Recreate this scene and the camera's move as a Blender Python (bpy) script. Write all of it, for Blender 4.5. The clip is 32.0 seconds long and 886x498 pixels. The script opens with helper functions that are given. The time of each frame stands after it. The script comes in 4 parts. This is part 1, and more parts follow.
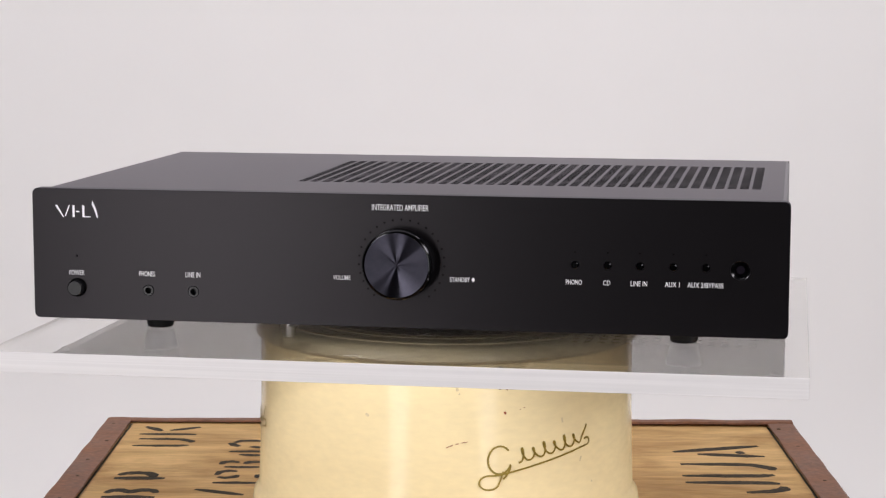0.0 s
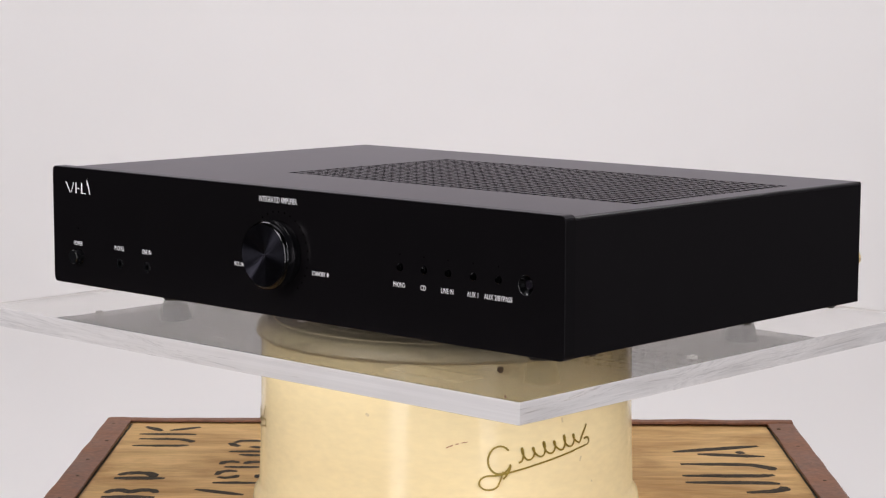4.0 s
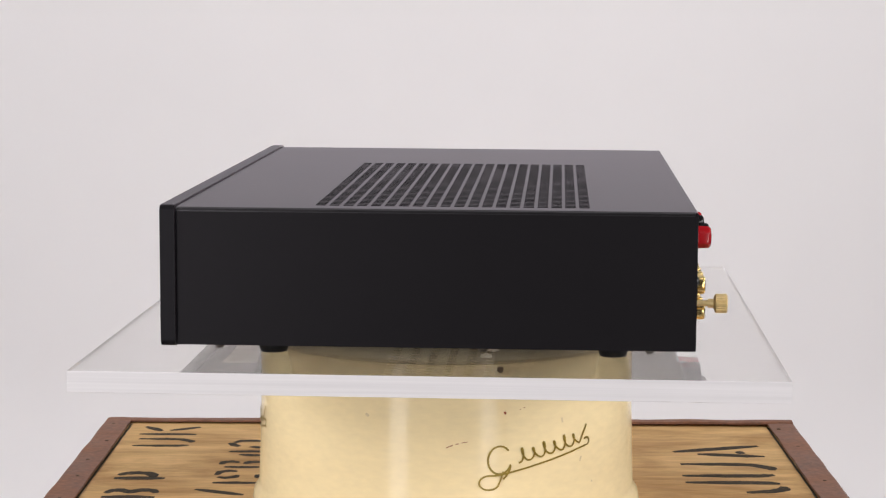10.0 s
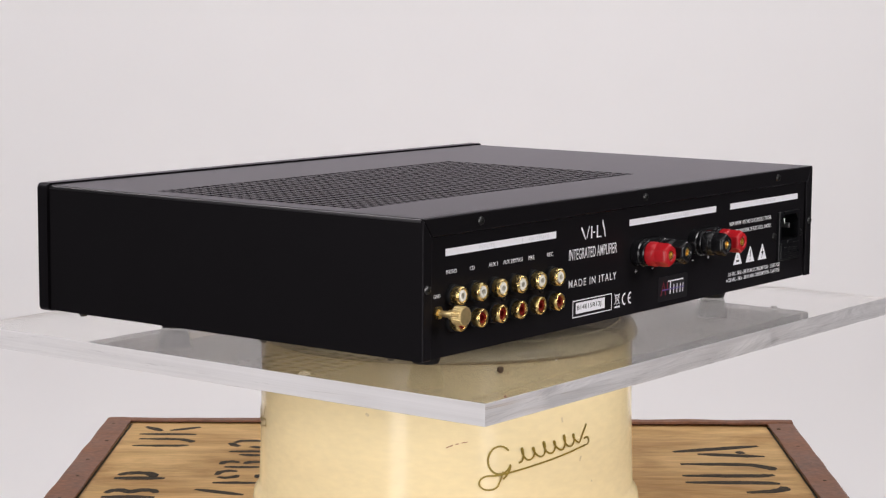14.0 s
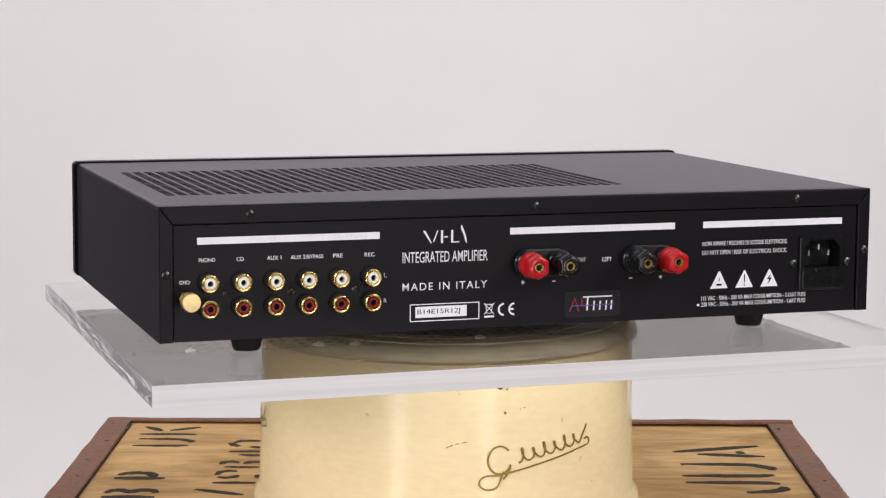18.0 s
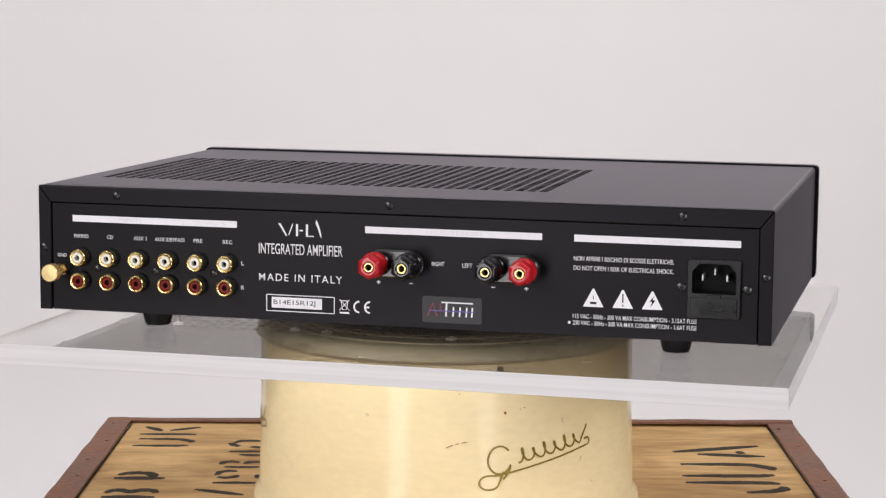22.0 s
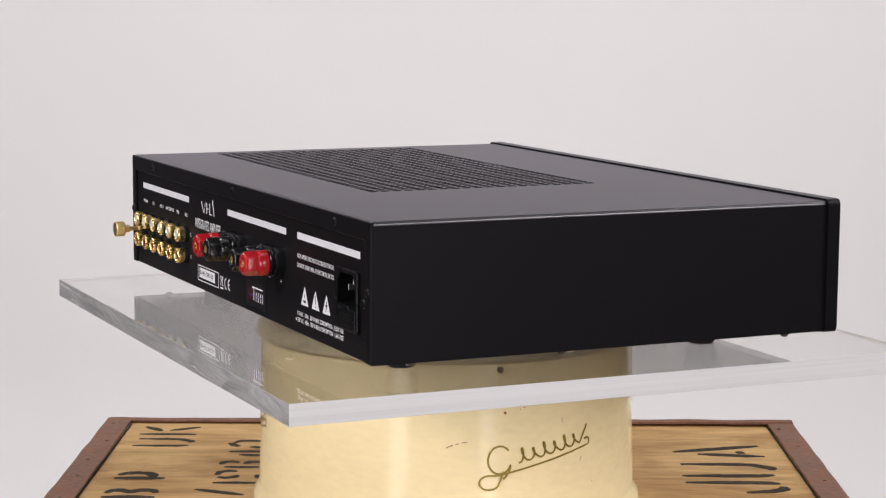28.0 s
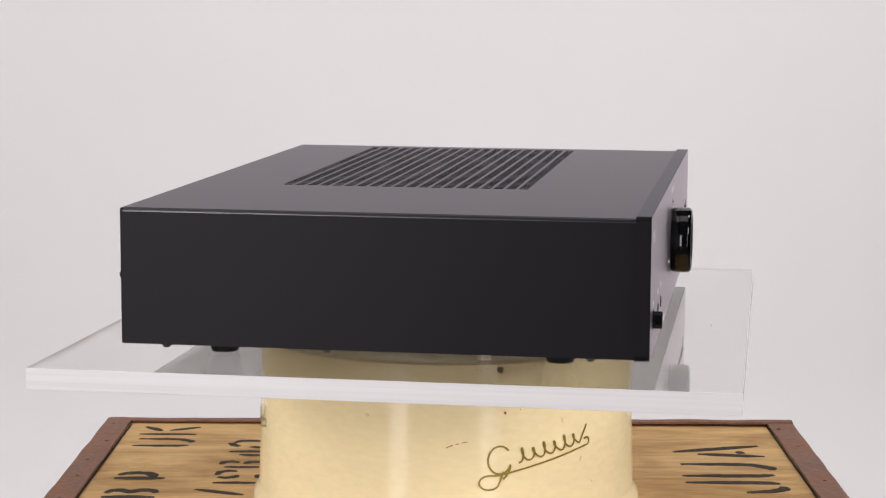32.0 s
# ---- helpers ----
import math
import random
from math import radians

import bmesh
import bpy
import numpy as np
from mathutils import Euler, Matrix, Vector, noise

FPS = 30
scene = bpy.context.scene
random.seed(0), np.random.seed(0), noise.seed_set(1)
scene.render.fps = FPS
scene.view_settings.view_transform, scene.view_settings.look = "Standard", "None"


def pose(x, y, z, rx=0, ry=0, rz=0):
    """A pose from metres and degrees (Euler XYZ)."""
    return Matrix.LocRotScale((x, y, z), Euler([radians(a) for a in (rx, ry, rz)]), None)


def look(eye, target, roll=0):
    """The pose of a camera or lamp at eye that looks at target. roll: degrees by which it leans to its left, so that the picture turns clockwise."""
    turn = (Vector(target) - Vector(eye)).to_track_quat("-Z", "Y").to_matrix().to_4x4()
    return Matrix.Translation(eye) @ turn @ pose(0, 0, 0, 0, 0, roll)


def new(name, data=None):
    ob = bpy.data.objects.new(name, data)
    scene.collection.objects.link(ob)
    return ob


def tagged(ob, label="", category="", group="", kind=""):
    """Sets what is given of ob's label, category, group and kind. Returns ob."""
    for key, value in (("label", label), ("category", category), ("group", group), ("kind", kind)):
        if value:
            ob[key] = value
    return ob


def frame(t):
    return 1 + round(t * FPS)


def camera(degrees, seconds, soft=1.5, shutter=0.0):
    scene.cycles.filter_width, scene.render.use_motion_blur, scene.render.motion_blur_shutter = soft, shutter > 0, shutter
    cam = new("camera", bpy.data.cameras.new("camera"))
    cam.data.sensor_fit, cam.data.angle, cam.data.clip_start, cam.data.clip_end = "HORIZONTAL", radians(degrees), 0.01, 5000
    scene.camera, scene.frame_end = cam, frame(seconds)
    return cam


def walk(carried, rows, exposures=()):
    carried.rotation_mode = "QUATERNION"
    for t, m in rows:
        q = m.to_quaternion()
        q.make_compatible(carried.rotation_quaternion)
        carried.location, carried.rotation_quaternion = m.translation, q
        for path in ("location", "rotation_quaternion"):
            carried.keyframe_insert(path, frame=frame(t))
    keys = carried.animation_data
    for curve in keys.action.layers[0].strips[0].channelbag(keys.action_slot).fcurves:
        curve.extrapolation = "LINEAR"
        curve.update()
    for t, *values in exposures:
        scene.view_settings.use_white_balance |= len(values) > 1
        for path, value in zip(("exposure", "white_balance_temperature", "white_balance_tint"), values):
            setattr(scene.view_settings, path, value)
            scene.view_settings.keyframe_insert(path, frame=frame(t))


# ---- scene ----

# ---------------------------------------------------------------- camera
EYE = Vector((0.0, -1.27353, 0.20340))
AHEAD = Vector((-0.00205, 0.99185, -0.12742))
cam = camera(24.375, 32.0, soft=1.25)
VIEW = look(EYE, EYE + AHEAD, 0.292)
walk(cam, [(0.0, VIEW), (32.0, VIEW)], exposures=[(0.0, 0.0), (32.0, 0.0)])

# ---------------------------------------------------------------- light
world = bpy.data.worlds.new("studio_world")
scene.world = world
world.use_nodes = True
world.node_tree.nodes["Background"].inputs["Color"].default_value = (0.9, 0.93, 1.0, 1)
world.node_tree.nodes["Background"].inputs["Strength"].default_value = 0.05


def area_lamp(name, eye, target, width, height, watts, colour=(1.0, 0.965, 0.975)):
    data = bpy.data.lights.new(name, "AREA")
    data.shape, data.size, data.size_y, data.energy, data.color = "RECTANGLE", width, height, watts, colour
    lamp = new(name, data)
    lamp.matrix_world = look(eye, target)
    return lamp


area_lamp("softbox_lamp", (-1.16, -2.20, 0.14), (0, 0, 0.1), 0.47, 1.50, 18.6)
area_lamp("softbox_lamp", (1.00, -2.20, 0.14), (0, 0, 0.1), 0.38, 1.50, 12.4)
# unseen left lamp added to brighten the backdrop and the drum's side
area_lamp("high_side_lamp", (-1.70, -1.35, 1.20), (-0.80, 1.2, -0.42), 1.1, 0.7, 26.5)
# unseen right lamp, placed from the knob's highlight; also brightens backdrop and drum
area_lamp("high_side_lamp", (1.85, -1.15, 1.15), (0.82, 1.2, -0.42), 1.1, 0.7, 28.5)
area_lamp("ceiling_softbox_lamp", (0.0, -0.10, 1.62), (0, 0.25, 0), 1.7, 0.7, 5.0)
# unseen pair of lamps added to even out the backdrop's brightness
area_lamp("backdrop_fill_lamp", (-1.45, 0.60, 1.66), (-0.85, 1.45, -0.35), 1.3, 0.25, 12)
area_lamp("backdrop_fill_lamp", (1.45, 0.60, 1.66), (0.85, 1.45, -0.35), 1.3, 0.25, 12.5)


# ---------------------------------------------------------------- materials
def material(name, base, rough=0.5, metal=0.0, vary=0.12, scale=40.0, grain=400.0, bump=0.0, bump_scale=300.0,
             spec=0.5, stretch=(1, 1, 1), rough_vary=0.08, **extra):
    """Principled surface with colour variation at two scales, uneven gloss and fine relief."""
    m = bpy.data.materials.new(name)
    m.use_nodes = True
    nodes, links = m.node_tree.nodes, m.node_tree.links
    p = nodes["Principled BSDF"]
    p.inputs["Roughness"].default_value = rough
    p.inputs["Metallic"].default_value = metal
    p.inputs["Specular IOR Level"].default_value = spec
    for key, value in extra.items():
        p.inputs[key.replace("_", " ")].default_value = value
    co = nodes.new("ShaderNodeTexCoord")
    mp = nodes.new("ShaderNodeMapping")
    mp.inputs["Scale"].default_value = stretch
    links.new(co.outputs["Object"], mp.inputs["Vector"])
    big, fine = nodes.new("ShaderNodeTexNoise"), nodes.new("ShaderNodeTexNoise")
    big.inputs["Scale"].default_value, big.inputs["Detail"].default_value = scale, 4
    fine.inputs["Scale"].default_value, fine.inputs["Detail"].default_value = grain, 3
    for n in (big, fine):
        links.new(mp.outputs["Vector"], n.inputs["Vector"])
    add = nodes.new("ShaderNodeMath")
    links.new(big.outputs["Fac"], add.inputs[0])
    links.new(fine.outputs["Fac"], add.inputs[1])
    ramp = nodes.new("ShaderNodeMapRange")
    ramp.inputs["From Min"].default_value, ramp.inputs["From Max"].default_value = 0.6, 1.4
    ramp.inputs["To Min"].default_value, ramp.inputs["To Max"].default_value = 1 - vary, 1 + vary
    links.new(add.outputs[0], ramp.inputs["Value"])
    mul = nodes.new("ShaderNodeVectorMath")
    mul.operation = "SCALE"
    mul.inputs[0].default_value = base
    links.new(ramp.outputs["Result"], mul.inputs["Scale"])
    links.new(mul.outputs["Vector"], p.inputs["Base Color"])
    rr = nodes.new("ShaderNodeMapRange")
    rr.inputs["To Min"].default_value, rr.inputs["To Max"].default_value = max(0, rough - rough_vary), rough + rough_vary
    links.new(big.outputs["Fac"], rr.inputs["Value"])
    links.new(rr.outputs["Result"], p.inputs["Roughness"])
    if bump:
        bn, bt = nodes.new("ShaderNodeBump"), nodes.new("ShaderNodeTexNoise")
        bt.inputs["Scale"].default_value, bt.inputs["Detail"].default_value = bump_scale, 2
        links.new(mp.outputs["Vector"], bt.inputs["Vector"])
        bn.inputs["Strength"].default_value, bn.inputs["Distance"].default_value = bump, 0.0004
        links.new(bt.outputs["Fac"], bn.inputs["Height"])
        links.new(bn.outputs["Normal"], p.inputs["Normal"])
    return m


M = {
    "paper": material("backdrop_paper", (0.80, 0.785, 0.79), 0.9, vary=0.015, scale=1.2, grain=6, spec=0.2),
    "dark_wall": material("dark_wall_paint", (0.035, 0.035, 0.037), 0.9, vary=0.1, scale=2, grain=30, spec=0.2),
    "dark_floor": material("dark_floor", (0.05, 0.045, 0.042), 0.8, vary=0.2, scale=3, grain=60, spec=0.2),
    "black_inside": material("black_inside", (0.012, 0.012, 0.012), 0.8, vary=0.1, spec=0.2),
    "black_rubber": material("black_rubber", (0.009, 0.009, 0.010), 0.6, vary=0.2, bump=0.1, bump_scale=800, spec=0.2),
    "black_plastic": material("black_plastic", (0.006, 0.006, 0.007), 0.26, vary=0.1, rough_vary=0.05, spec=0.2),
    "knob_black": material("knob_black_lacquer", (0.005, 0.005, 0.006), 0.09, vary=0.1, rough_vary=0.02, spec=0.45),
    "black_gloss": material("black_gloss_plastic", (0.008, 0.008, 0.009), 0.20, vary=0.1, rough_vary=0.04),
    "red_plastic": material("red_gloss_plastic", (0.48, 0.012, 0.018), 0.16, vary=0.1, rough_vary=0.04),
    "red_insert": material("red_insert", (0.17, 0.008, 0.006), 0.35, vary=0.1, spec=0.25),
    "white_insert": material("white_insert", (0.88, 0.85, 0.76), 0.4, vary=0.03),
    "gold": material("gold_plate", (0.98, 0.74, 0.31), 0.27, 1.0, vary=0.08, scale=200, rough_vary=0.06),
    "brass": material("brushed_brass", (0.93, 0.72, 0.36), 0.46, 1.0, vary=0.12, scale=300, bump=0.15, bump_scale=1500),
    "chrome": material("nickel_plate", (0.74, 0.73, 0.72), 0.32, 1.0, vary=0.06),
    "dark_screw": material("blackened_steel", (0.09, 0.09, 0.09), 0.34, 1.0, vary=0.2, scale=500),
    "white_ink": material("white_ink", (0.90, 0.89, 0.93), 0.6, vary=0.04, scale=300, spec=0.2),
    "grey_ink": material("pale_grey_ink", (0.78, 0.78, 0.82), 0.6, vary=0.05, spec=0.2),
    "dot_ink": material("matt_black_dot", (0.003, 0.003, 0.003), 1.0, vary=0.1, rough_vary=0.0, spec=0.0),
    "knob_metal": material("polished_black_chrome", (0.035, 0.035, 0.038), 0.13, 1.0, vary=0.05, rough_vary=0.02),
    "black_ink": material("black_ink", (0.012, 0.012, 0.012), 0.6, vary=0.1, spec=0.2),
    "red_ink": material("red_ink", (0.22, 0.015, 0.03), 0.5, vary=0.1),
    "violet_ink": material("violet_ink", (0.12, 0.08, 0.34), 0.5, vary=0.1),
    "sticker": material("smoky_sticker", (0.012, 0.011, 0.013), 0.34, vary=0.1, rough_vary=0.02, spec=0.3),
    "button_metal": material("dark_button_metal", (0.022, 0.022, 0.024), 0.16, 1.0, vary=0.1, scale=600),
    "lens": material("dark_lens", (0.01, 0.008, 0.012), 0.09, vary=0.1, rough_vary=0.02, spec=0.7),
    "tin_cream": material("cream_enamel_tin", (0.88, 0.745, 0.447), 0.13, vary=0.06, scale=11, grain=120, bump=0.15,
                          bump_scale=150, rough_vary=0.05, stretch=(1, 1, 2.6), spec=0.20),
    "lid_cream": material("worn_cream_lid", (0.54, 0.465, 0.30), 0.30, vary=0.32, scale=13, grain=90, rough_vary=0.1, stretch=(1, 3.5, 5)),
    "lid_middle": material("dark_lid_tin", (0.21, 0.18, 0.13), 0.42, vary=0.6, scale=16, grain=120, rough_vary=0.1, stretch=(1, 2.5, 4)),
    "mark_gold": material("bronze_print", (0.30, 0.215, 0.035), 0.38, 0.30, vary=0.22, scale=200),
    "smudge": material("grime_smudge", (0.64, 0.53, 0.32), 0.6, vary=0.25, scale=160),
    "dish_metal": material("bright_dish_metal", (0.045, 0.045, 0.048), 0.20, 1.0, vary=0.05, rough_vary=0.03),
    "inlet_plastic": material("moulded_black_plastic", (0.005, 0.005, 0.006), 0.30, vary=0.15, scale=300, rough_vary=0.08, spec=0.4),
    "rust": material("rust_scuff", (0.30, 0.08, 0.04), 0.8, vary=0.4, scale=300),
    "edge_tin": material("rusted_edge_tin", (0.222, 0.092, 0.046), 0.58, 0.0, vary=0.42, scale=26, grain=260, bump=0.9,
                         bump_scale=70, rough_vary=0.18),
    "nail": material("rusty_nail", (0.13, 0.075, 0.045), 0.6, 0.5, vary=0.3, scale=400),
    "scratch": material("pale_scratch", (0.55, 0.54, 0.53), 0.5, vary=0.3, scale=300),
    "seam": material("dark_gap", (0.085, 0.066, 0.040), 0.8, vary=0.5, scale=200, spec=0.2),
    "lid_seam": material("dull_cream_seam", (0.46, 0.38, 0.22), 0.6, vary=0.3, scale=120, spec=0.2),
    "label": material("clear_label", (0.36, 0.32, 0.25), 0.5, vary=0.06),
}


def black_finish(name, rough, ior, tint, bump, grain=900):
    """Satin black finish: near-black body under a faintly warm gloss that grows towards grazing view."""
    m = material(name, (0.0042, 0.0037, 0.0044), 0.6, vary=0.12, scale=28, grain=grain, bump=bump, bump_scale=2500, spec=0.0)
    nodes, links = m.node_tree.nodes, m.node_tree.links
    p, out = nodes["Principled BSDF"], nodes["Material Output"]
    gloss, fres, mix = nodes.new("ShaderNodeBsdfGlossy"), nodes.new("ShaderNodeFresnel"), nodes.new("ShaderNodeMixShader")
    gloss.inputs["Color"].default_value, gloss.inputs["Roughness"].default_value = tint, rough
    fres.inputs["IOR"].default_value = ior
    if p.inputs["Normal"].links:
        links.new(p.inputs["Normal"].links[0].from_socket, gloss.inputs["Normal"])
    links.new(fres.outputs["Fac"], mix.inputs["Fac"])
    links.new(p.outputs["BSDF"], mix.inputs[1])
    links.new(gloss.outputs["BSDF"], mix.inputs[2])
    links.new(mix.outputs["Shader"], out.inputs["Surface"])
    return m


def wood_material():
    """Pale plywood with streaky grain along x, darker smudges and dents."""
    m = bpy.data.materials.new("aged_plywood")
    m.use_nodes = True
    nodes, links = m.node_tree.nodes, m.node_tree.links
    p = nodes["Principled BSDF"]
    p.inputs["Roughness"].default_value, p.inputs["Specular IOR Level"].default_value = 0.68, 0.3
    co = nodes.new("ShaderNodeTexCoord")

    def noise_of(scale, detail, rough=0.55, warp=0.0):
        mp, n = nodes.new("ShaderNodeMapping"), nodes.new("ShaderNodeTexNoise")
        mp.inputs["Scale"].default_value = scale
        n.inputs["Scale"].default_value, n.inputs["Detail"].default_value, n.inputs["Roughness"].default_value = 1, detail, rough
        n.inputs["Distortion"].default_value = warp
        links.new(co.outputs["Object"], mp.inputs["Vector"])
        links.new(mp.outputs["Vector"], n.inputs["Vector"])
        return n

    streak, grain, stain = noise_of((7, 105, 60), 8, 0.72, 0.25), noise_of((70, 620, 560), 5), noise_of((9, 20, 16), 5, 0.62, 0.6)
    r1 = nodes.new("ShaderNodeValToRGB")
    r1.color_ramp.elements[0].position, r1.color_ramp.elements[0].color = 0.26, (0.53, 0.320, 0.128, 1)
    r1.color_ramp.elements[1].position, r1.color_ramp.elements[1].color = 0.58, (0.71, 0.475, 0.205, 1)
    links.new(streak.outputs["Fac"], r1.inputs["Fac"])
    r2 = nodes.new("ShaderNodeValToRGB")
    r2.color_ramp.elements[0].position, r2.color_ramp.elements[0].color = 0.34, (0.66, 0.55, 0.42, 1)
    r2.color_ramp.elements[1].position, r2.color_ramp.elements[1].color = 0.58, (1.05, 1.02, 1.0, 1)
    links.new(stain.outputs["Fac"], r2.inputs["Fac"])
    r3 = nodes.new("ShaderNodeMapRange")
    r3.inputs["To Min"].default_value, r3.inputs["To Max"].default_value = 0.70, 1.27
    links.new(grain.outputs["Fac"], r3.inputs["Value"])
    mix = nodes.new("ShaderNodeMix")
    mix.data_type, mix.blend_type = "RGBA", "MULTIPLY"
    mix.inputs["Factor"].default_value = 1
    links.new(r1.outputs["Color"], mix.inputs["A"])
    links.new(r2.outputs["Color"], mix.inputs["B"])
    mul = nodes.new("ShaderNodeVectorMath")
    mul.operation = "SCALE"
    links.new(mix.outputs["Result"], mul.inputs[0])
    links.new(r3.outputs["Result"], mul.inputs["Scale"])
    links.new(mul.outputs["Vector"], p.inputs["Base Color"])
    bn = nodes.new("ShaderNodeBump")
    bn.inputs["Strength"].default_value, bn.inputs["Distance"].default_value = 0.35, 0.0006
    links.new(grain.outputs["Fac"], bn.inputs["Height"])
    links.new(bn.outputs["Normal"], p.inputs["Normal"])
    return m


def stencil_material():
    """Brushed black ink that has worn through to the wood in patches."""
    m = material("worn_stencil_ink", (0.05, 0.04, 0.03), 0.8, vary=0.3, scale=70, grain=500, spec=0.15)
    nodes, links = m.node_tree.nodes, m.node_tree.links
    p, co = nodes["Principled BSDF"], nodes.new("ShaderNodeTexCoord")
    n, r, mix = nodes.new("ShaderNodeTexNoise"), nodes.new("ShaderNodeValToRGB"), nodes.new("ShaderNodeMix")
    n.inputs["Scale"].default_value, n.inputs["Detail"].default_value, n.inputs["Roughness"].default_value = 420, 6, 0.7
    links.new(co.outputs["Object"], n.inputs["Vector"])
    r.color_ramp.elements[0].position, r.color_ramp.elements[1].position = 0.55, 0.78
    r.color_ramp.elements[1].color = (0.75, 0.75, 0.75, 1)
    links.new(n.outputs["Fac"], r.inputs["Fac"])
    mix.data_type = "RGBA"
    links.new(r.outputs["Color"], mix.inputs["Factor"])
    links.new(p.inputs["Base Color"].links[0].from_socket, mix.inputs["A"])
    mix.inputs["B"].default_value = (0.42, 0.28, 0.13, 1)
    links.new(mix.outputs["Result"], p.inputs["Base Color"])
    return m


def acrylic_material():
    m = bpy.data.materials.new("clear_acrylic")
    m.use_nodes = True
    p = m.node_tree.nodes["Principled BSDF"]
    p.inputs["Base Color"].default_value = (0.82, 0.813, 0.80, 1)
    p.inputs["Transmission Weight"].default_value, p.inputs["IOR"].default_value = 1.0, 1.49
    p.inputs["Roughness"].default_value = 0.0
    return m


def sawn_edge_material():
    """Sawn acrylic: milky with long saw lines, and a wavy gloss that grows towards grazing view."""
    m = bpy.data.materials.new("sawn_acrylic_edge")
    m.use_nodes = True
    nodes, links = m.node_tree.nodes, m.node_tree.links
    p = nodes["Principled BSDF"]
    p.inputs["IOR"].default_value, p.inputs["Specular IOR Level"].default_value = 1.49, 0.4
    co = nodes.new("ShaderNodeTexCoord")

    def noise_of(scale, detail, rough, warp=0.0, turn=(0, 0, 0)):
        mp, n = nodes.new("ShaderNodeMapping"), nodes.new("ShaderNodeTexNoise")
        mp.inputs["Scale"].default_value, mp.inputs["Rotation"].default_value = scale, turn
        n.inputs["Scale"].default_value, n.inputs["Detail"].default_value, n.inputs["Roughness"].default_value = 1, detail, rough
        n.inputs["Distortion"].default_value = warp
        links.new(co.outputs["Object"], mp.inputs["Vector"])
        links.new(mp.outputs["Vector"], n.inputs["Vector"])
        return n

    def spread(source, lo, hi, a, b):
        r = nodes.new("ShaderNodeMapRange")
        for key, value in (("From Min", lo), ("From Max", hi), ("To Min", a), ("To Max", b)):
            r.inputs[key].default_value = value
        links.new(source.outputs[0], r.inputs["Value"])
        return r

    wave, saw = noise_of((15, 15, 130), 3, 0.5, 1.2, (0.25, 0.25, 0)), noise_of((3, 3, 420), 3, 0.6)
    tone = spread(saw, 0.35, 0.65, 0.72, 0.80)
    milk = nodes.new("ShaderNodeVectorMath")
    milk.operation = "SCALE"
    milk.inputs[0].default_value = (1.0, 0.975, 0.985)
    links.new(tone.outputs[0], milk.inputs["Scale"])
    links.new(milk.outputs["Vector"], p.inputs["Base Color"])
    p.inputs["Roughness"].default_value = 0.40
    clear = spread(noise_of((22, 22, 90), 4, 0.6, 0.8, (0.2, 0.2, 0)), 0.48, 0.62, 0.0, 0.36)
    b = nodes.new("ShaderNodeBump")
    b.inputs["Strength"].default_value, b.inputs["Distance"].default_value = 0.9, 0.0025
    links.new(wave.outputs["Fac"], b.inputs["Height"])
    gloss, facing, mix = nodes.new("ShaderNodeBsdfGlossy"), nodes.new("ShaderNodeLayerWeight"), nodes.new("ShaderNodeMixShader")
    gloss.inputs["Color"].default_value, gloss.inputs["Roughness"].default_value = (0.97, 0.96, 0.97, 1), 0.05
    links.new(b.outputs["Normal"], gloss.inputs["Normal"])
    links.new(b.outputs["Normal"], facing.inputs["Normal"])
    sheen = nodes.new("ShaderNodeMapRange")
    sheen.inputs["From Min"].default_value, sheen.inputs["From Max"].default_value = 0.40, 0.85
    sheen.inputs["To Min"].default_value, sheen.inputs["To Max"].default_value = 0.0, 0.62
    slant, part_clear = spread(facing, 0.22, 0.55, 0.06, 1.0), nodes.new("ShaderNodeMath")
    links.new(facing.outputs["Facing"], slant.inputs["Value"])
    part_clear.operation = "MULTIPLY"
    links.new(clear.outputs[0], part_clear.inputs[0])
    links.new(slant.outputs[0], part_clear.inputs[1])
    links.new(part_clear.outputs[0], p.inputs["Transmission Weight"])
    links.new(facing.outputs["Facing"], sheen.inputs["Value"])
    links.new(sheen.outputs["Result"], mix.inputs["Fac"])
    links.new(p.outputs["BSDF"], mix.inputs[1])
    links.new(gloss.outputs["BSDF"], mix.inputs[2])
    links.new(mix.outputs["Shader"], nodes["Material Output"].inputs["Surface"])
    return m


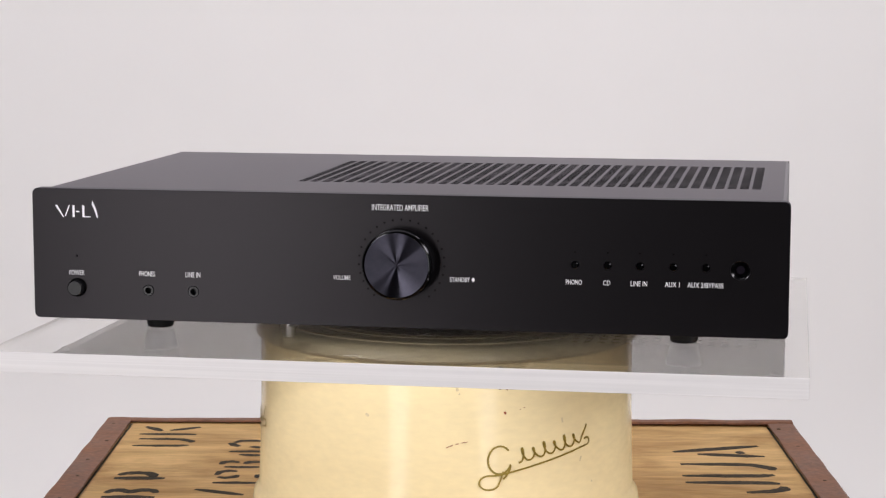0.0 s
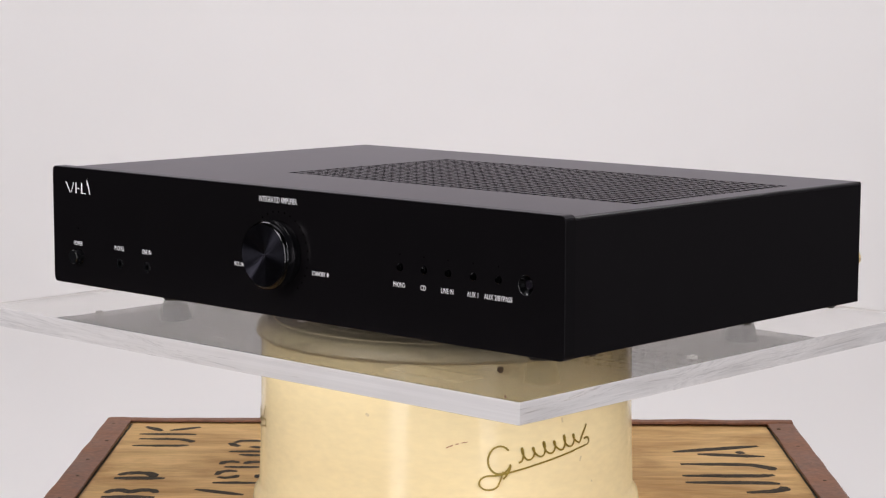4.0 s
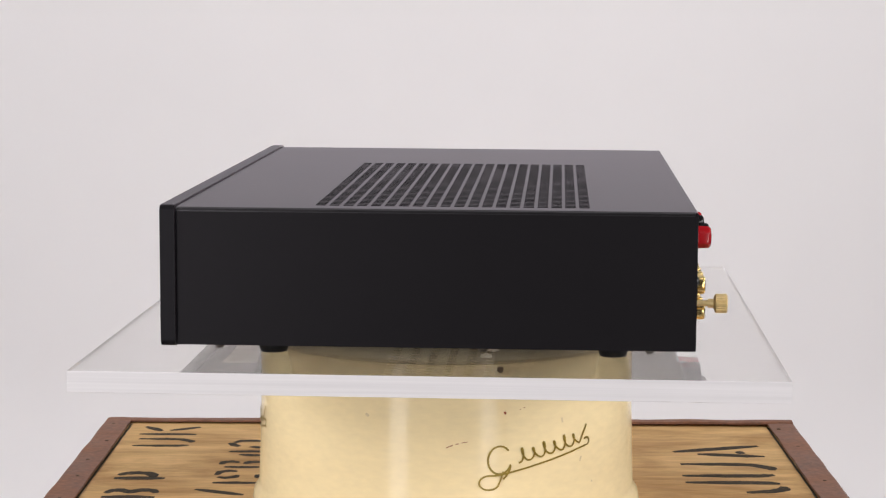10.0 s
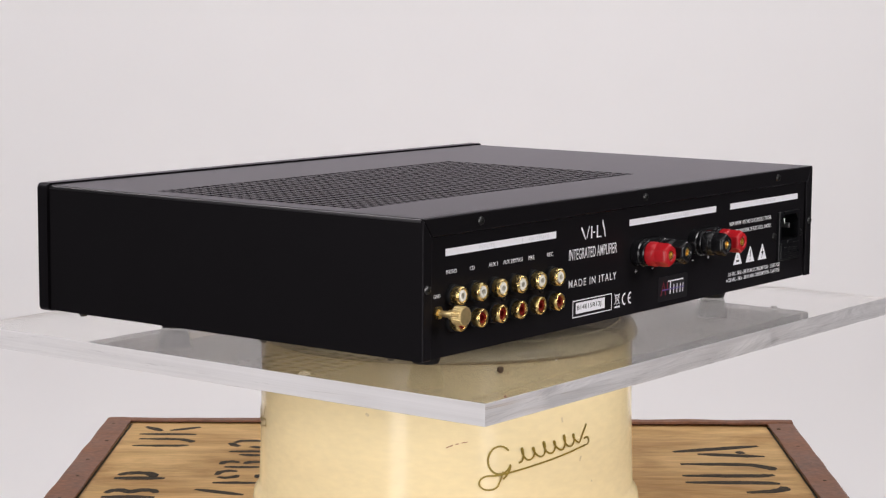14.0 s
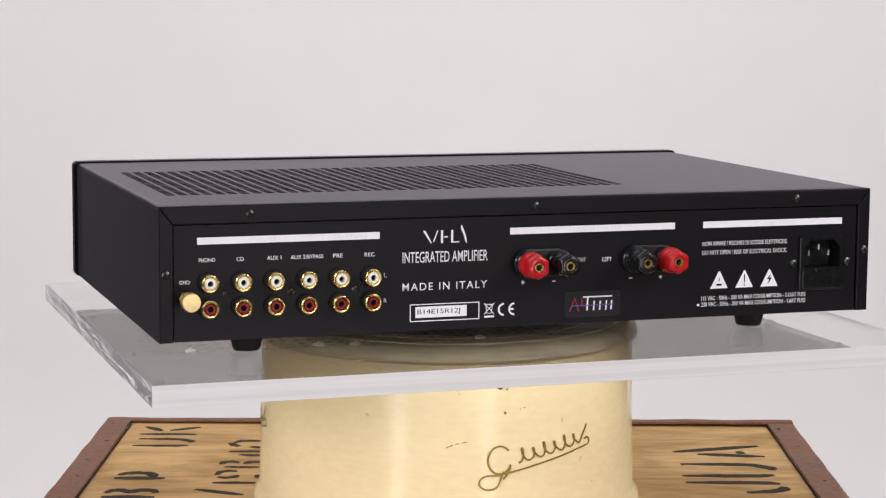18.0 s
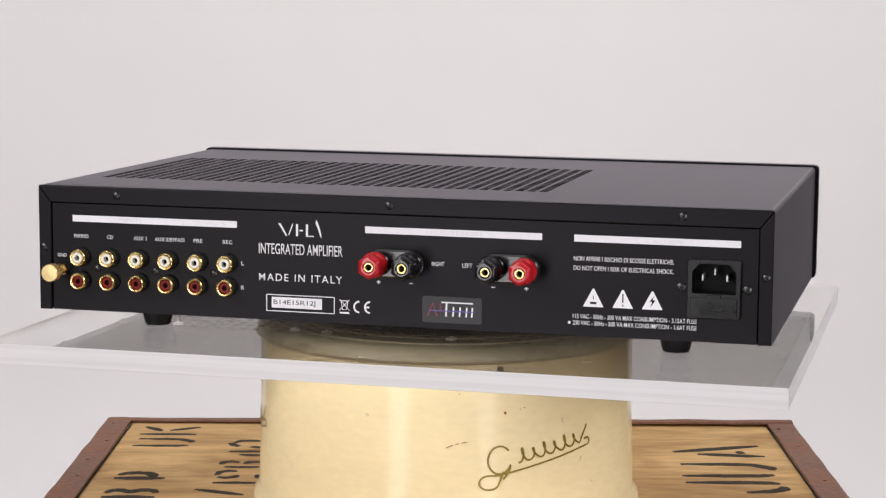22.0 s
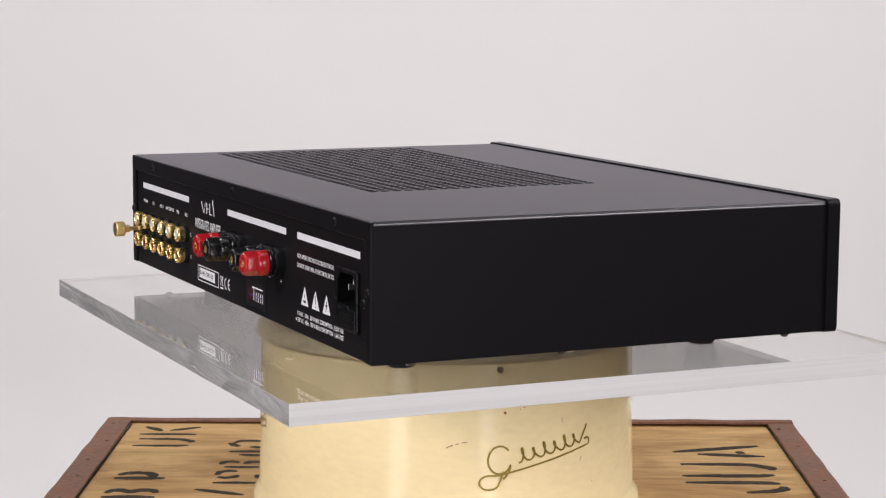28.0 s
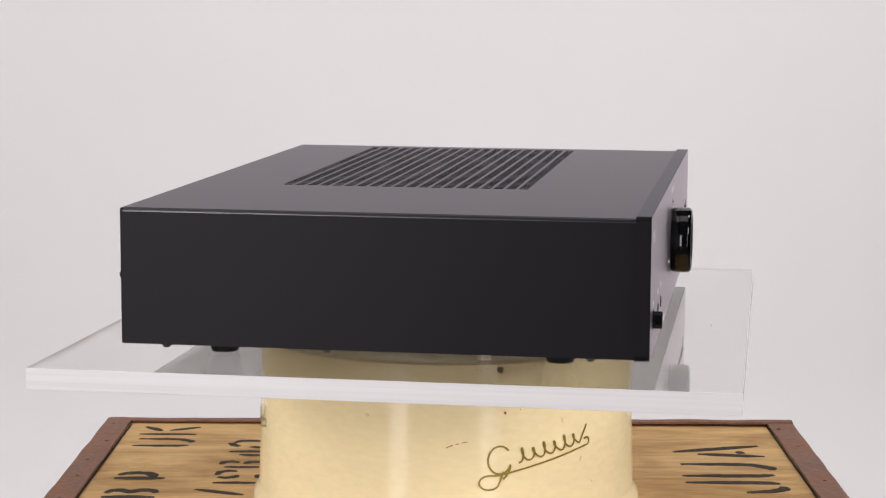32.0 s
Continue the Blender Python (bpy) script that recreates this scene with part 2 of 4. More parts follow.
def spun_metal():
    """Dark turned aluminium: circular lathe marks give the fan-shaped sheen."""
    m = material("spun_black_aluminium", (0.034, 0.033, 0.044), 0.33, 1.0, vary=0.12, scale=120, rough_vary=0.02, Anisotropic=1.0, Anisotropic_Rotation=0.25)
    nodes, links = m.node_tree.nodes, m.node_tree.links
    t = nodes.new("ShaderNodeTangent")
    t.direction_type, t.axis = "RADIAL", "Y"
    p = nodes["Principled BSDF"]
    links.new(t.outputs["Tangent"], p.inputs["Tangent"])
    # fan-wise relief added to break the sheen into light and dark spokes
    co, flat, unit, wide = (nodes.new(k) for k in ("ShaderNodeTexCoord", "ShaderNodeVectorMath", "ShaderNodeVectorMath", "ShaderNodeVectorMath"))
    flat.operation, unit.operation, wide.operation = "MULTIPLY", "NORMALIZE", "SCALE"
    flat.inputs[1].default_value, wide.inputs["Scale"].default_value = (1, 0, 1), 1.25
    fan, relief = nodes.new("ShaderNodeTexNoise"), nodes.new("ShaderNodeBump")
    fan.inputs["Scale"].default_value, fan.inputs["Detail"].default_value = 1.0, 1.0
    relief.inputs["Strength"].default_value, relief.inputs["Distance"].default_value = 1.0, 0.0009
    links.new(co.outputs["Object"], flat.inputs[0])
    links.new(flat.outputs[0], unit.inputs[0])
    links.new(unit.outputs[0], wide.inputs[0])
    links.new(wide.outputs[0], fan.inputs["Vector"])
    links.new(fan.outputs["Fac"], relief.inputs["Height"])
    links.new(relief.outputs["Normal"], p.inputs["Normal"])
    return m


M["black_coat"] = black_finish("black_powder_coat", 0.43, 1.43, (0.503, 0.479, 0.517, 1), 0.12)
M["black_panel"] = black_finish("black_anodised_panel", 0.285, 1.265, (0.98, 0.915, 0.975, 1), 0.03, 700)
M["panel_edge"] = black_finish("black_brushed_panel_edge", 0.42, 1.45, (0.42, 0.405, 0.44, 1), 0.1)
# gloss raised on the bends alone, to draw the hood's bright highlight line
M["bend_highlight"] = black_finish("black_bend_highlight", 0.30, 2.1, (0.62, 0.60, 0.63, 1), 0.06)
M["wood"] = wood_material()
M["stencil"] = stencil_material()
M["acrylic"] = acrylic_material()
M["acrylic_edge"] = sawn_edge_material()
M["spun"] = spun_metal()


# ---------------------------------------------------------------- mesh helpers
def part(name, bm, mat, parent=None, label="", smooth=False):
    mesh = bpy.data.meshes.new(name)
    if smooth:
        for f in bm.faces:
            f.smooth = True
    bm.to_mesh(mesh)
    bm.free()
    if smooth:
        mesh.set_sharp_from_angle(angle=radians(34))
    for k in (mat if isinstance(mat, (list, tuple)) else [mat]):
        mesh.materials.append(M[k])
    ob = new(name, mesh)
    if parent is not None:
        ob.parent = parent
    return tagged(ob, label=label)


def thing(name, label, category, group="", m=None):
    ob = new(name)
    ob.empty_display_size = 0.05
    if m is not None:
        ob.matrix_world = m
    return tagged(ob, label, category, group)


def box(lo, hi, bevel=0.0, segs=2):
    bm = bmesh.new()
    bmesh.ops.create_cube(bm, size=1)
    lo, hi = Vector(lo), Vector(hi)
    for v in bm.verts:
        v.co = Vector([(lo[k] + hi[k]) / 2 + v.co[k] * (hi[k] - lo[k]) for k in range(3)])
    if bevel:
        bmesh.ops.bevel(bm, geom=bm.edges[:], offset=bevel, segments=segs, profile=0.5, affect="EDGES")
    return bm


def lathe(profile, at, axis="y", segs=32, phase=0.0, caps=True):
    """Turns a profile of (radius, distance along the axis) round an axis through at."""
    bm, rings = bmesh.new(), []
    for r, h in profile:
        ring = []
        for k in range(segs):
            a = 2 * math.pi * k / segs + phase
            u, v = r * math.cos(a), r * math.sin(a)
            co = {"y": (u, h, v), "z": (u, v, h)}[axis]
            ring.append(bm.verts.new(Vector(co) + Vector(at)))
        rings.append(ring)
    for a, b in zip(rings, rings[1:]):
        for k in range(segs):
            bm.faces.new((a[k], a[(k + 1) % segs], b[(k + 1) % segs], b[k]))
    for ring in (rings[0], rings[-1]) if caps else ():
        bm.faces.new(ring)
    bmesh.ops.remove_doubles(bm, verts=bm.verts[:], dist=1e-7)
    bmesh.ops.recalc_face_normals(bm, faces=bm.faces[:])
    return bm


def circle(x, z, r, n=20):
    return [(x + r * math.cos(2 * math.pi * k / n), z + r * math.sin(2 * math.pi * k / n)) for k in range(n)]


def rounded(x0, z0, x1, z1, r, n=5):
    pts = []
    for cx, cz, a0 in ((x1 - r, z1 - r, 0), (x0 + r, z1 - r, 90), (x0 + r, z0 + r, 180), (x1 - r, z0 + r, 270)):
        for k in range(n + 1):
            a = radians(a0 + 90 * k / n)
            pts.append((cx + r * math.cos(a), cz + r * math.sin(a)))
    return pts


def inside(p, poly):
    x, y, hit = p[0], p[1], False
    for (x0, y0), (x1, y1) in zip(poly, poly[1:] + poly[:1]):
        if (y0 > y) != (y1 > y) and x < (x1 - x0) * (y - y0) / (y1 - y0) + x0:
            hit = not hit
    return hit


def sheet(outline, holes, y_face, y_back, chamfer=0.0):
    """A panel in the xz plane with real holes: face at y_face, back at y_back."""
    from mathutils.geometry import delaunay_2d_cdt
    loops = [outline] + holes
    pts, edges = [], []
    for lp in loops:
        s = len(pts)
        pts += [Vector(p) for p in lp]
        edges += [(s + k, s + (k + 1) % len(lp)) for k in range(len(lp))]
    out, oe, faces = delaunay_2d_cdt(pts, edges, [], 0, 1e-7)[:3]
    bm = bmesh.new()
    cx = sum(p[0] for p in outline) / len(outline)
    cz = sum(p[1] for p in outline) / len(outline)
    step = chamfer if y_back > y_face else -chamfer

    def shrink(p):
        return (p[0] - math.copysign(chamfer, p[0] - cx), p[1] - math.copysign(chamfer, p[1] - cz))

    keep = []
    for f in faces:
        c = sum((out[k] for k in f), Vector((0, 0))) / len(f)
        if inside(c, outline) and not any(inside(c, h) for h in holes):
            keep.append(f)
    n = len(outline)
    front = [bm.verts.new((*(shrink(p) if k < n else p)[:1], y_face, (shrink(p) if k < n else p)[1])) for k, p in enumerate(out)]
    back = [bm.verts.new((p[0], y_back, p[1])) for p in out]
    for f in keep:
        bm.faces.new([front[k] for k in f])
        bm.faces.new([back[k] for k in reversed(f)])
    s = 0
    for lp in loops:
        m = len(lp)
        if s == 0 and chamfer:
            mid = [bm.verts.new((p[0], y_face + step, p[1])) for p in outline]
            for k in range(m):
                j = (k + 1) % m
                bm.faces.new((front[k], front[j], mid[j], mid[k]))
                bm.faces.new((mid[k], mid[j], back[j], back[k]))
        else:
            for k in range(m):
                j = (k + 1) % m
                bm.faces.new((front[s + k], front[s + j], back[s + j], back[s + k]))
        s += m
    bmesh.ops.recalc_face_normals(bm, faces=bm.faces[:])
    return bm


def flat_shape(loops, to_world, thick=0.00012):
    """Thin printed shape: each loop of (u, v) becomes a low prism; to_world maps (u, v, height)."""
    bm = bmesh.new()
    for lp in loops:
        lo = [bm.verts.new(to_world(u, v, 0)) for u, v in lp]
        hi = [bm.verts.new(to_world(u, v, thick)) for u, v in lp]
        bm.faces.new(hi)
        bm.faces.new(lo[::-1])
        for k in range(len(lp)):
            j = (k + 1) % len(lp)
            bm.faces.new((lo[k], lo[j], hi[j], hi[k]))
    bmesh.ops.recalc_face_normals(bm, faces=bm.faces[:])
    return bm


def stroke(points, width):
    """The two sides of a pen stroke along a polyline of (u, v); width is one number or one for each point."""
    left, right = [], []
    for k, p in enumerate(points):
        a, b = points[max(0, k - 1)], points[min(len(points) - 1, k + 1)]
        d = Vector((b[0] - a[0], b[1] - a[1])).normalized() * (width[k] if isinstance(width, list) else width) / 2
        left.append((p[0] - d.y, p[1] + d.x))
        right.append((p[0] + d.y, p[1] - d.x))
    return left, right


def stroke_mesh(strokes, to_world, thick=0.00012, bm=None):
    bm = bm or bmesh.new()
    for points, width in strokes:
        left, right = stroke(points, width)
        rows = []
        for l, r in zip(left, right):
            rows.append([bm.verts.new(to_world(*l, 0)), bm.verts.new(to_world(*l, thick)), bm.verts.new(to_world(*r, thick)), bm.verts.new(to_world(*r, 0))])
        for a, b in zip(rows, rows[1:]):
            for k in range(3):
                bm.faces.new((a[k], a[k + 1], b[k + 1], b[k]))
        bm.faces.new(rows[0])
        bm.faces.new(rows[-1])
    bmesh.ops.recalc_face_normals(bm, faces=bm.faces[:])
    return bm


def text_mesh(words, width, height, to_world, thick=0.00012, bold=0.0, spacing=1.0):
    """Words in the built-in font, fitted to a width and a cap height, centred on the origin of (u, v)."""
    data = bpy.data.curves.new("lettering", "FONT")
    data.body, data.resolution_u, data.offset, data.space_character = words, 3, bold, spacing
    ob = new("lettering", data)
    mesh = bpy.data.meshes.new_from_object(ob.evaluated_get(bpy.context.evaluated_depsgraph_get()))
    bpy.data.objects.remove(ob)
    bm = bmesh.new()
    bm.from_mesh(mesh)
    bpy.data.meshes.remove(mesh)
    xs, ys = [v.co.x for v in bm.verts], [v.co.y for v in bm.verts]
    x0, x1, y0, y1 = min(xs), max(xs), min(ys), max(ys)
    flat = bm.faces[:]
    top = bmesh.ops.extrude_face_region(bm, geom=flat)["geom"]
    raised = {v for v in top if isinstance(v, bmesh.types.BMVert)}
    for v in bm.verts:
        u, w = ((v.co.x - x0) / (x1 - x0) - 0.5) * width, ((v.co.y - y0) / max(1e-6, y1 - y0) - 0.5) * height
        v.co = to_world(u, w, thick if v in raised else 0)
    bmesh.ops.recalc_face_normals(bm, faces=bm.faces[:])
    return bm


# ---------------------------------------------------------------- the room
BASE = -0.73
room_parts = (("floor", (-2.4, -3.6, BASE - 0.1), (2.4, 2.0, BASE), "dark_floor", "dark studio floor"),
              ("ceiling", (-2.4, -3.6, 1.75), (2.4, 2.0, 1.85), "dark_wall", "dark painted studio ceiling"),
              ("wall_north", (-2.5, 2.0, BASE - 0.1), (2.5, 2.1, 1.85), "dark_wall", "dark painted studio wall"),
              ("wall_south", (-2.5, -3.7, BASE - 0.1), (2.5, -3.6, 1.85), "dark_wall", "dark painted studio wall"),
              ("wall_east", (2.4, -3.6, BASE - 0.1), (2.5, 2.0, 1.85), "dark_wall", "dark painted studio wall"),
              ("wall_west", (-2.5, -3.6, BASE - 0.1), (-2.4, 2.0, 1.85), "dark_wall", "dark painted studio wall"))
for name, lo, hi, mat, label in room_parts:
    tagged(part(name, box(lo, hi), mat), label, name.split("_")[0], kind="structure")


def backdrop_paper():
    """Seamless pale paper: up the wall, round a wide curve and over the floor."""
    bm = bmesh.new()
    y1, rad, half = 1.45, 0.45, 1.00
    line = [(y1, 1.62), (y1, 0.6), (y1, BASE + rad + 0.002)]
    line += [(y1 - rad + rad * math.cos(radians(a)), BASE + 0.002 + rad - rad * math.sin(radians(a))) for a in range(6, 91, 6)]
    line += [(0.3, BASE + 0.002), (-0.6, BASE + 0.002)]
    rows = [[bm.verts.new((x, y, z)) for x in (-half, half)] for y, z in line]
    for a, b in zip(rows, rows[1:]):
        bm.faces.new((a[0], a[1], b[1], b[0]))
    bmesh.ops.recalc_face_normals(bm, faces=bm.faces[:])
    bmesh.ops.solidify(bm, geom=bm.faces[:], thickness=0.0008)
    ob = part("backdrop", bm, "paper", smooth=True)
    return tagged(ob, "seamless pale grey paper backdrop hanging behind the subject", "backdrop", kind="structure")


backdrop_paper()


# ---------------------------------------------------------------- the tea chest
CHEST_TOP = -0.1322


def tea_chest():
    half_x, half_y, high = 0.2640, 0.254, 0.60 - 0.0042
    chest = thing("tea_chest", "old plywood tea chest with rusted tin edges and black stencilled lettering", "chest",
                  m=pose(0.0016, 0.031, CHEST_TOP - high, rz=-0.2))
    t = 0.005
    part("top_panel", box((-half_x + 0.002, -half_y + 0.002, high - t), (half_x - 0.002, half_y - 0.002, high), 0.0008), "wood", chest)
    for sy in (-1, 1):
        part("side_panel", box((-half_x + 0.002, min(sy * (half_y - 0.002), sy * (half_y - t)), 0), (half_x - 0.002, max(sy * (half_y - 0.002), sy * (half_y - t)), high - t)), "wood", chest)
    for sx in (-1, 1):
        part("side_panel", box((min(sx * (half_x - 0.002), sx * (half_x - t)), -half_y + t, 0), (max(sx * (half_x - 0.002), sx * (half_x - t)), half_y - t, high - t)), "wood", chest)

    def strip(along, side, width, lift, z=high, drop=0.022, rise=(0.0, 0.0)):
        """Folded tin edge: a hand-bent L section with an uneven, dented rim."""
        bm, rows = bmesh.new(), []
        length = half_x if along == "x" else half_y
        edge = (half_y if along == "x" else half_x)
        n = 46
        for k in range(n + 1):
            s = -length + 2 * length * k / n
            w = width + 0.0010 * noise.noise(Vector((s * 22, side * 3.1, width * 90))) + 0.0006 * noise.noise(Vector((s * 95, side, 5)))
            up = lift + rise[0] + (rise[1] - rise[0]) * k / n + 0.0006 * noise.noise(Vector((s * 30, 7, side))) + 0.0004
            out = 0.0008 + 0.0007 * noise.noise(Vector((s * 26, 2, side * 4)))
            prof = ((edge - w + 0.0042, z + 0.0001), (edge - w + 0.0030, z + up * 0.45), (edge - w, z + up * 0.55), (edge - w + 0.0003, z + up * 0.95), (edge - w * 0.5, z + up * 1.1), (edge - 0.002 + out, z + up), (edge + out, z + up - 0.0012),
                    (edge + out, z - drop * 0.5), (edge + out, z - drop), (edge - 0.001, z - drop))
            rows.append([bm.verts.new((s, side * e, h) if along == "x" else (side * e, s, h)) for e, h in prof])
        for a, b in zip(rows, rows[1:]):
            for k in range(len(a) - 1):
                bm.faces.new((a[k], a[k + 1], b[k + 1], b[k]))
        for r in (rows[0], rows[-1]):
            bm.faces.new(r)
        bmesh.ops.recalc_face_normals(bm, faces=bm.faces[:])
        return part("edge_strip", bm, "edge_tin", chest, "rusted brown folded tin edging")

    strip("x", -1, 0.010, 0.0012)
    strip("x", 1, 0.010, 0.0012, rise=(0.0010, 0.0024))
    for side in (-1, 1):
        long_strip = strip("y", side, 0.0195, 0.0024)
        for k in range(9):
            y = -half_y + 0.03 + k * 0.056 + random.uniform(-0.006, 0.006)
            x = side * (half_x - 0.011 + random.uniform(-0.003, 0.003))
            nail = lathe([(0.0, 0.0034), (0.0011, 0.0033), (0.0016, 0.0027), (0.0016, 0.0015)], (x, y, high), "z", 10)
            part("nail", nail, "nail", long_strip)
    for sx in (-1, 1):
        for sy in (-1, 1):
            bm = box((sx * half_x - 0.012 * (sx > 0) - 0.0008 * (sx < 0), sy * half_y - 0.012 * (sy > 0) - 0.0008 * (sy < 0), 0.0),
                     (sx * half_x + 0.0008 * (sx > 0) + 0.012 * (sx < 0), sy * half_y + 0.0008 * (sy > 0) + 0.012 * (sy < 0), high - 0.023), 0.0008, 1)
            part("corner_strip", bm, "edge_tin", chest)

    turn = Matrix.Rotation(radians(0.2), 3, "Z")

    # dark wavy lines painted for the shadowed gap along the folded edges
    for side in (-1, 1):
        run = [(-half_y + 0.012 + 2 * (half_y - 0.012) * k / 60, noise.noise(Vector((k * 0.7, side * 5, 2)))) for k in range(61)]
        line = [(side * (half_x - 0.0196 + 0.0008 * wob), v) for v, wob in run]
        part("gap_line", stroke_mesh([(line, 0.0018)], lambda u, v, h: Vector((u, v, high + 0.00004 + h)), 0.00008), "seam", chest, "dark line for the shadowed gap along the tin edge")

    # brush-stencilled letters as strokes in a unit cell: u runs along the line, v from foot to head
    glyphs = {
        "U": (((0, 1), (0, 0.5), (0.02, 0.16), (0.10, 0.02)), ((1, 0.96), (1.0, 0.5), (0.96, 0.20), (0.68, 0.0), (0.50, 0.01))),
        "K": (((0, 1), (0.01, 0.5), (0, 0)), ((1.0, 0.97), (0.70, 0.78), (0.42, 0.64)), ((0.50, 0.50), (0.72, 0.25), (0.98, 0.0))),
        "B": (((0, 1), (0.02, 0.5), (0, 0)), ((0.55, 0.96), (0.95, 0.86), (1.0, 0.72), (0.72, 0.52), (1.04, 0.30), (0.98, 0.10), (0.60, 0.02))),
        "P": (((0, 1), (0.02, 0.5), (0, 0)), ((0.62, 0.95), (1.0, 0.82), (1.12, 0.60), (1.0, 0.36), (0.55, 0.24), (0.48, 0.16))),
        "/": (((0.5, 1), (0.2, 0.5), (-0.1, 0.0)),),
        "1": (((0.5, 1), (0.52, 0.5), (0.5, 0.0)),),
        "9": (((0.10, 0.93), (0.0, 0.76), (0.12, 0.58), (0.34, 0.52)), ((0.34, 0.98), (0.72, 0.92), (0.86, 0.74), (0.78, 0.56)), ((0.02, 0.12), (0.18, 0.03), (0.42, 0.10))),
        "6": (((0.02, 0.90), (-0.02, 0.5), (0.02, 0.12)), ((0.32, 1.0), (0.62, 0.94), (0.70, 0.78), (0.56, 0.60)), ((0.40, 0.48), (0.66, 0.36), (0.66, 0.12))),
        "4": (((0.0, 0.92), (0.02, 0.4), (0.0, 0.0)), ((1.0, 0.98), (0.74, 0.86), (0.60, 0.74)), ((-0.32, 0.66), (-0.44, 0.34), (-0.40, 0.18))),
        "5": (((0.12, 0.88), (0.34, 0.74), (0.36, 0.5), (0.30, 0.2)), ((-0.30, 0.5), (-0.38, 0.3), (-0.30, 0.1))),
        "J": (((1, 1), (1.0, 0.5), (0.99, 0.16), (0.92, 0.02)), ((0.66, 0.0), (0.40, 0.02), (0.22, 0.16), (0.12, 0.42))),
        "A": (((0.40, 1.0), (0.70, 0.5), (1.0, 0.0)), ((0.20, 0.74), (0.10, 0.4), (0.0, 0.0)), ((0.36, 0.30), (0.38, 0.20))),
    }

    def lettering(name, x_head, x_foot, y_near, width, pen):
        """One letter, read away from the viewer with its head to the west, in world metres."""
        strokes = []
        for n, points in enumerate(glyphs[name]):
            fine = []
            for (u0, v0), (u1, v1) in zip(points, points[1:]):
                fine += [(u0 + (u1 - u0) * k / 6, v0 + (v1 - v0) * k / 6) for k in range(6)]
            fine.append(points[-1])
            line = []
            for k, (u, v) in enumerate(fine):
                c = turn @ Vector((x_foot + (x_head - x_foot) * v - 0.0016, y_near + width * u - 0.031, 0))
                wob = noise.noise(Vector((k * 0.4, n * 7.0, x_head * 300)))
                line.append((c.x, c.y + 0.0006 * wob))
            last = len(line) - 1
            broad = [pen * (0.50 + 0.78 * min(1.0, 3.2 * k / last + 0.15, 3.2 * (last - k) / last + 0.15) + 0.22 * noise.noise(Vector((k * 0.6, n * 3.0, x_foot * 200)))) for k in range(last + 1)]
            strokes.append((line, broad))
        part("stencil_lettering", stroke_mesh(strokes, lambda u, v, h: Vector((u, v, high + 0.00005 + h)), 0.0001), "stencil", chest, "hand-stencilled black letter")

    for name, head, foot, near, width, pen in (
            ("U", -0.2300, -0.1885, 0.1985, 0.0225, 0.0050), ("K", -0.2305, -0.1876, 0.2372, 0.0262, 0.0050),
            ("B", -0.2275, -0.1920, 0.0462, 0.0190, 0.0068), ("P", -0.2272, -0.1925, 0.0985, 0.0140, 0.0068),
            ("/", -0.1681, -0.1344, 0.0560, 0.0240, 0.0056), ("1", -0.1585, -0.1270, 0.0780, 0.0180, 0.0050),
            ("9", -0.1590, -0.1270, 0.1010, 0.0240, 0.0048), ("6", -0.1588, -0.1270, 0.1330, 0.0240, 0.0050),
            ("4", -0.1600, -0.1270, 0.1810, 0.0280, 0.0050), ("5", -0.1600, -0.1270, 0.2060, 0.0300, 0.0048),
            ("J", 0.1635, 0.2290, 0.0640, 0.0312, 0.0072), ("U", 0.1635, 0.2290, 0.1145, 0.0345, 0.0072), ("A", 0.1652, 0.2296, 0.1740, 0.0340, 0.0070)):
        lettering(name, head, foot, near, width, pen)
    return chest


tea_chest()


# ---------------------------------------------------------------- the tin drum that carries the turning plate
DRUM_R = 0.1165


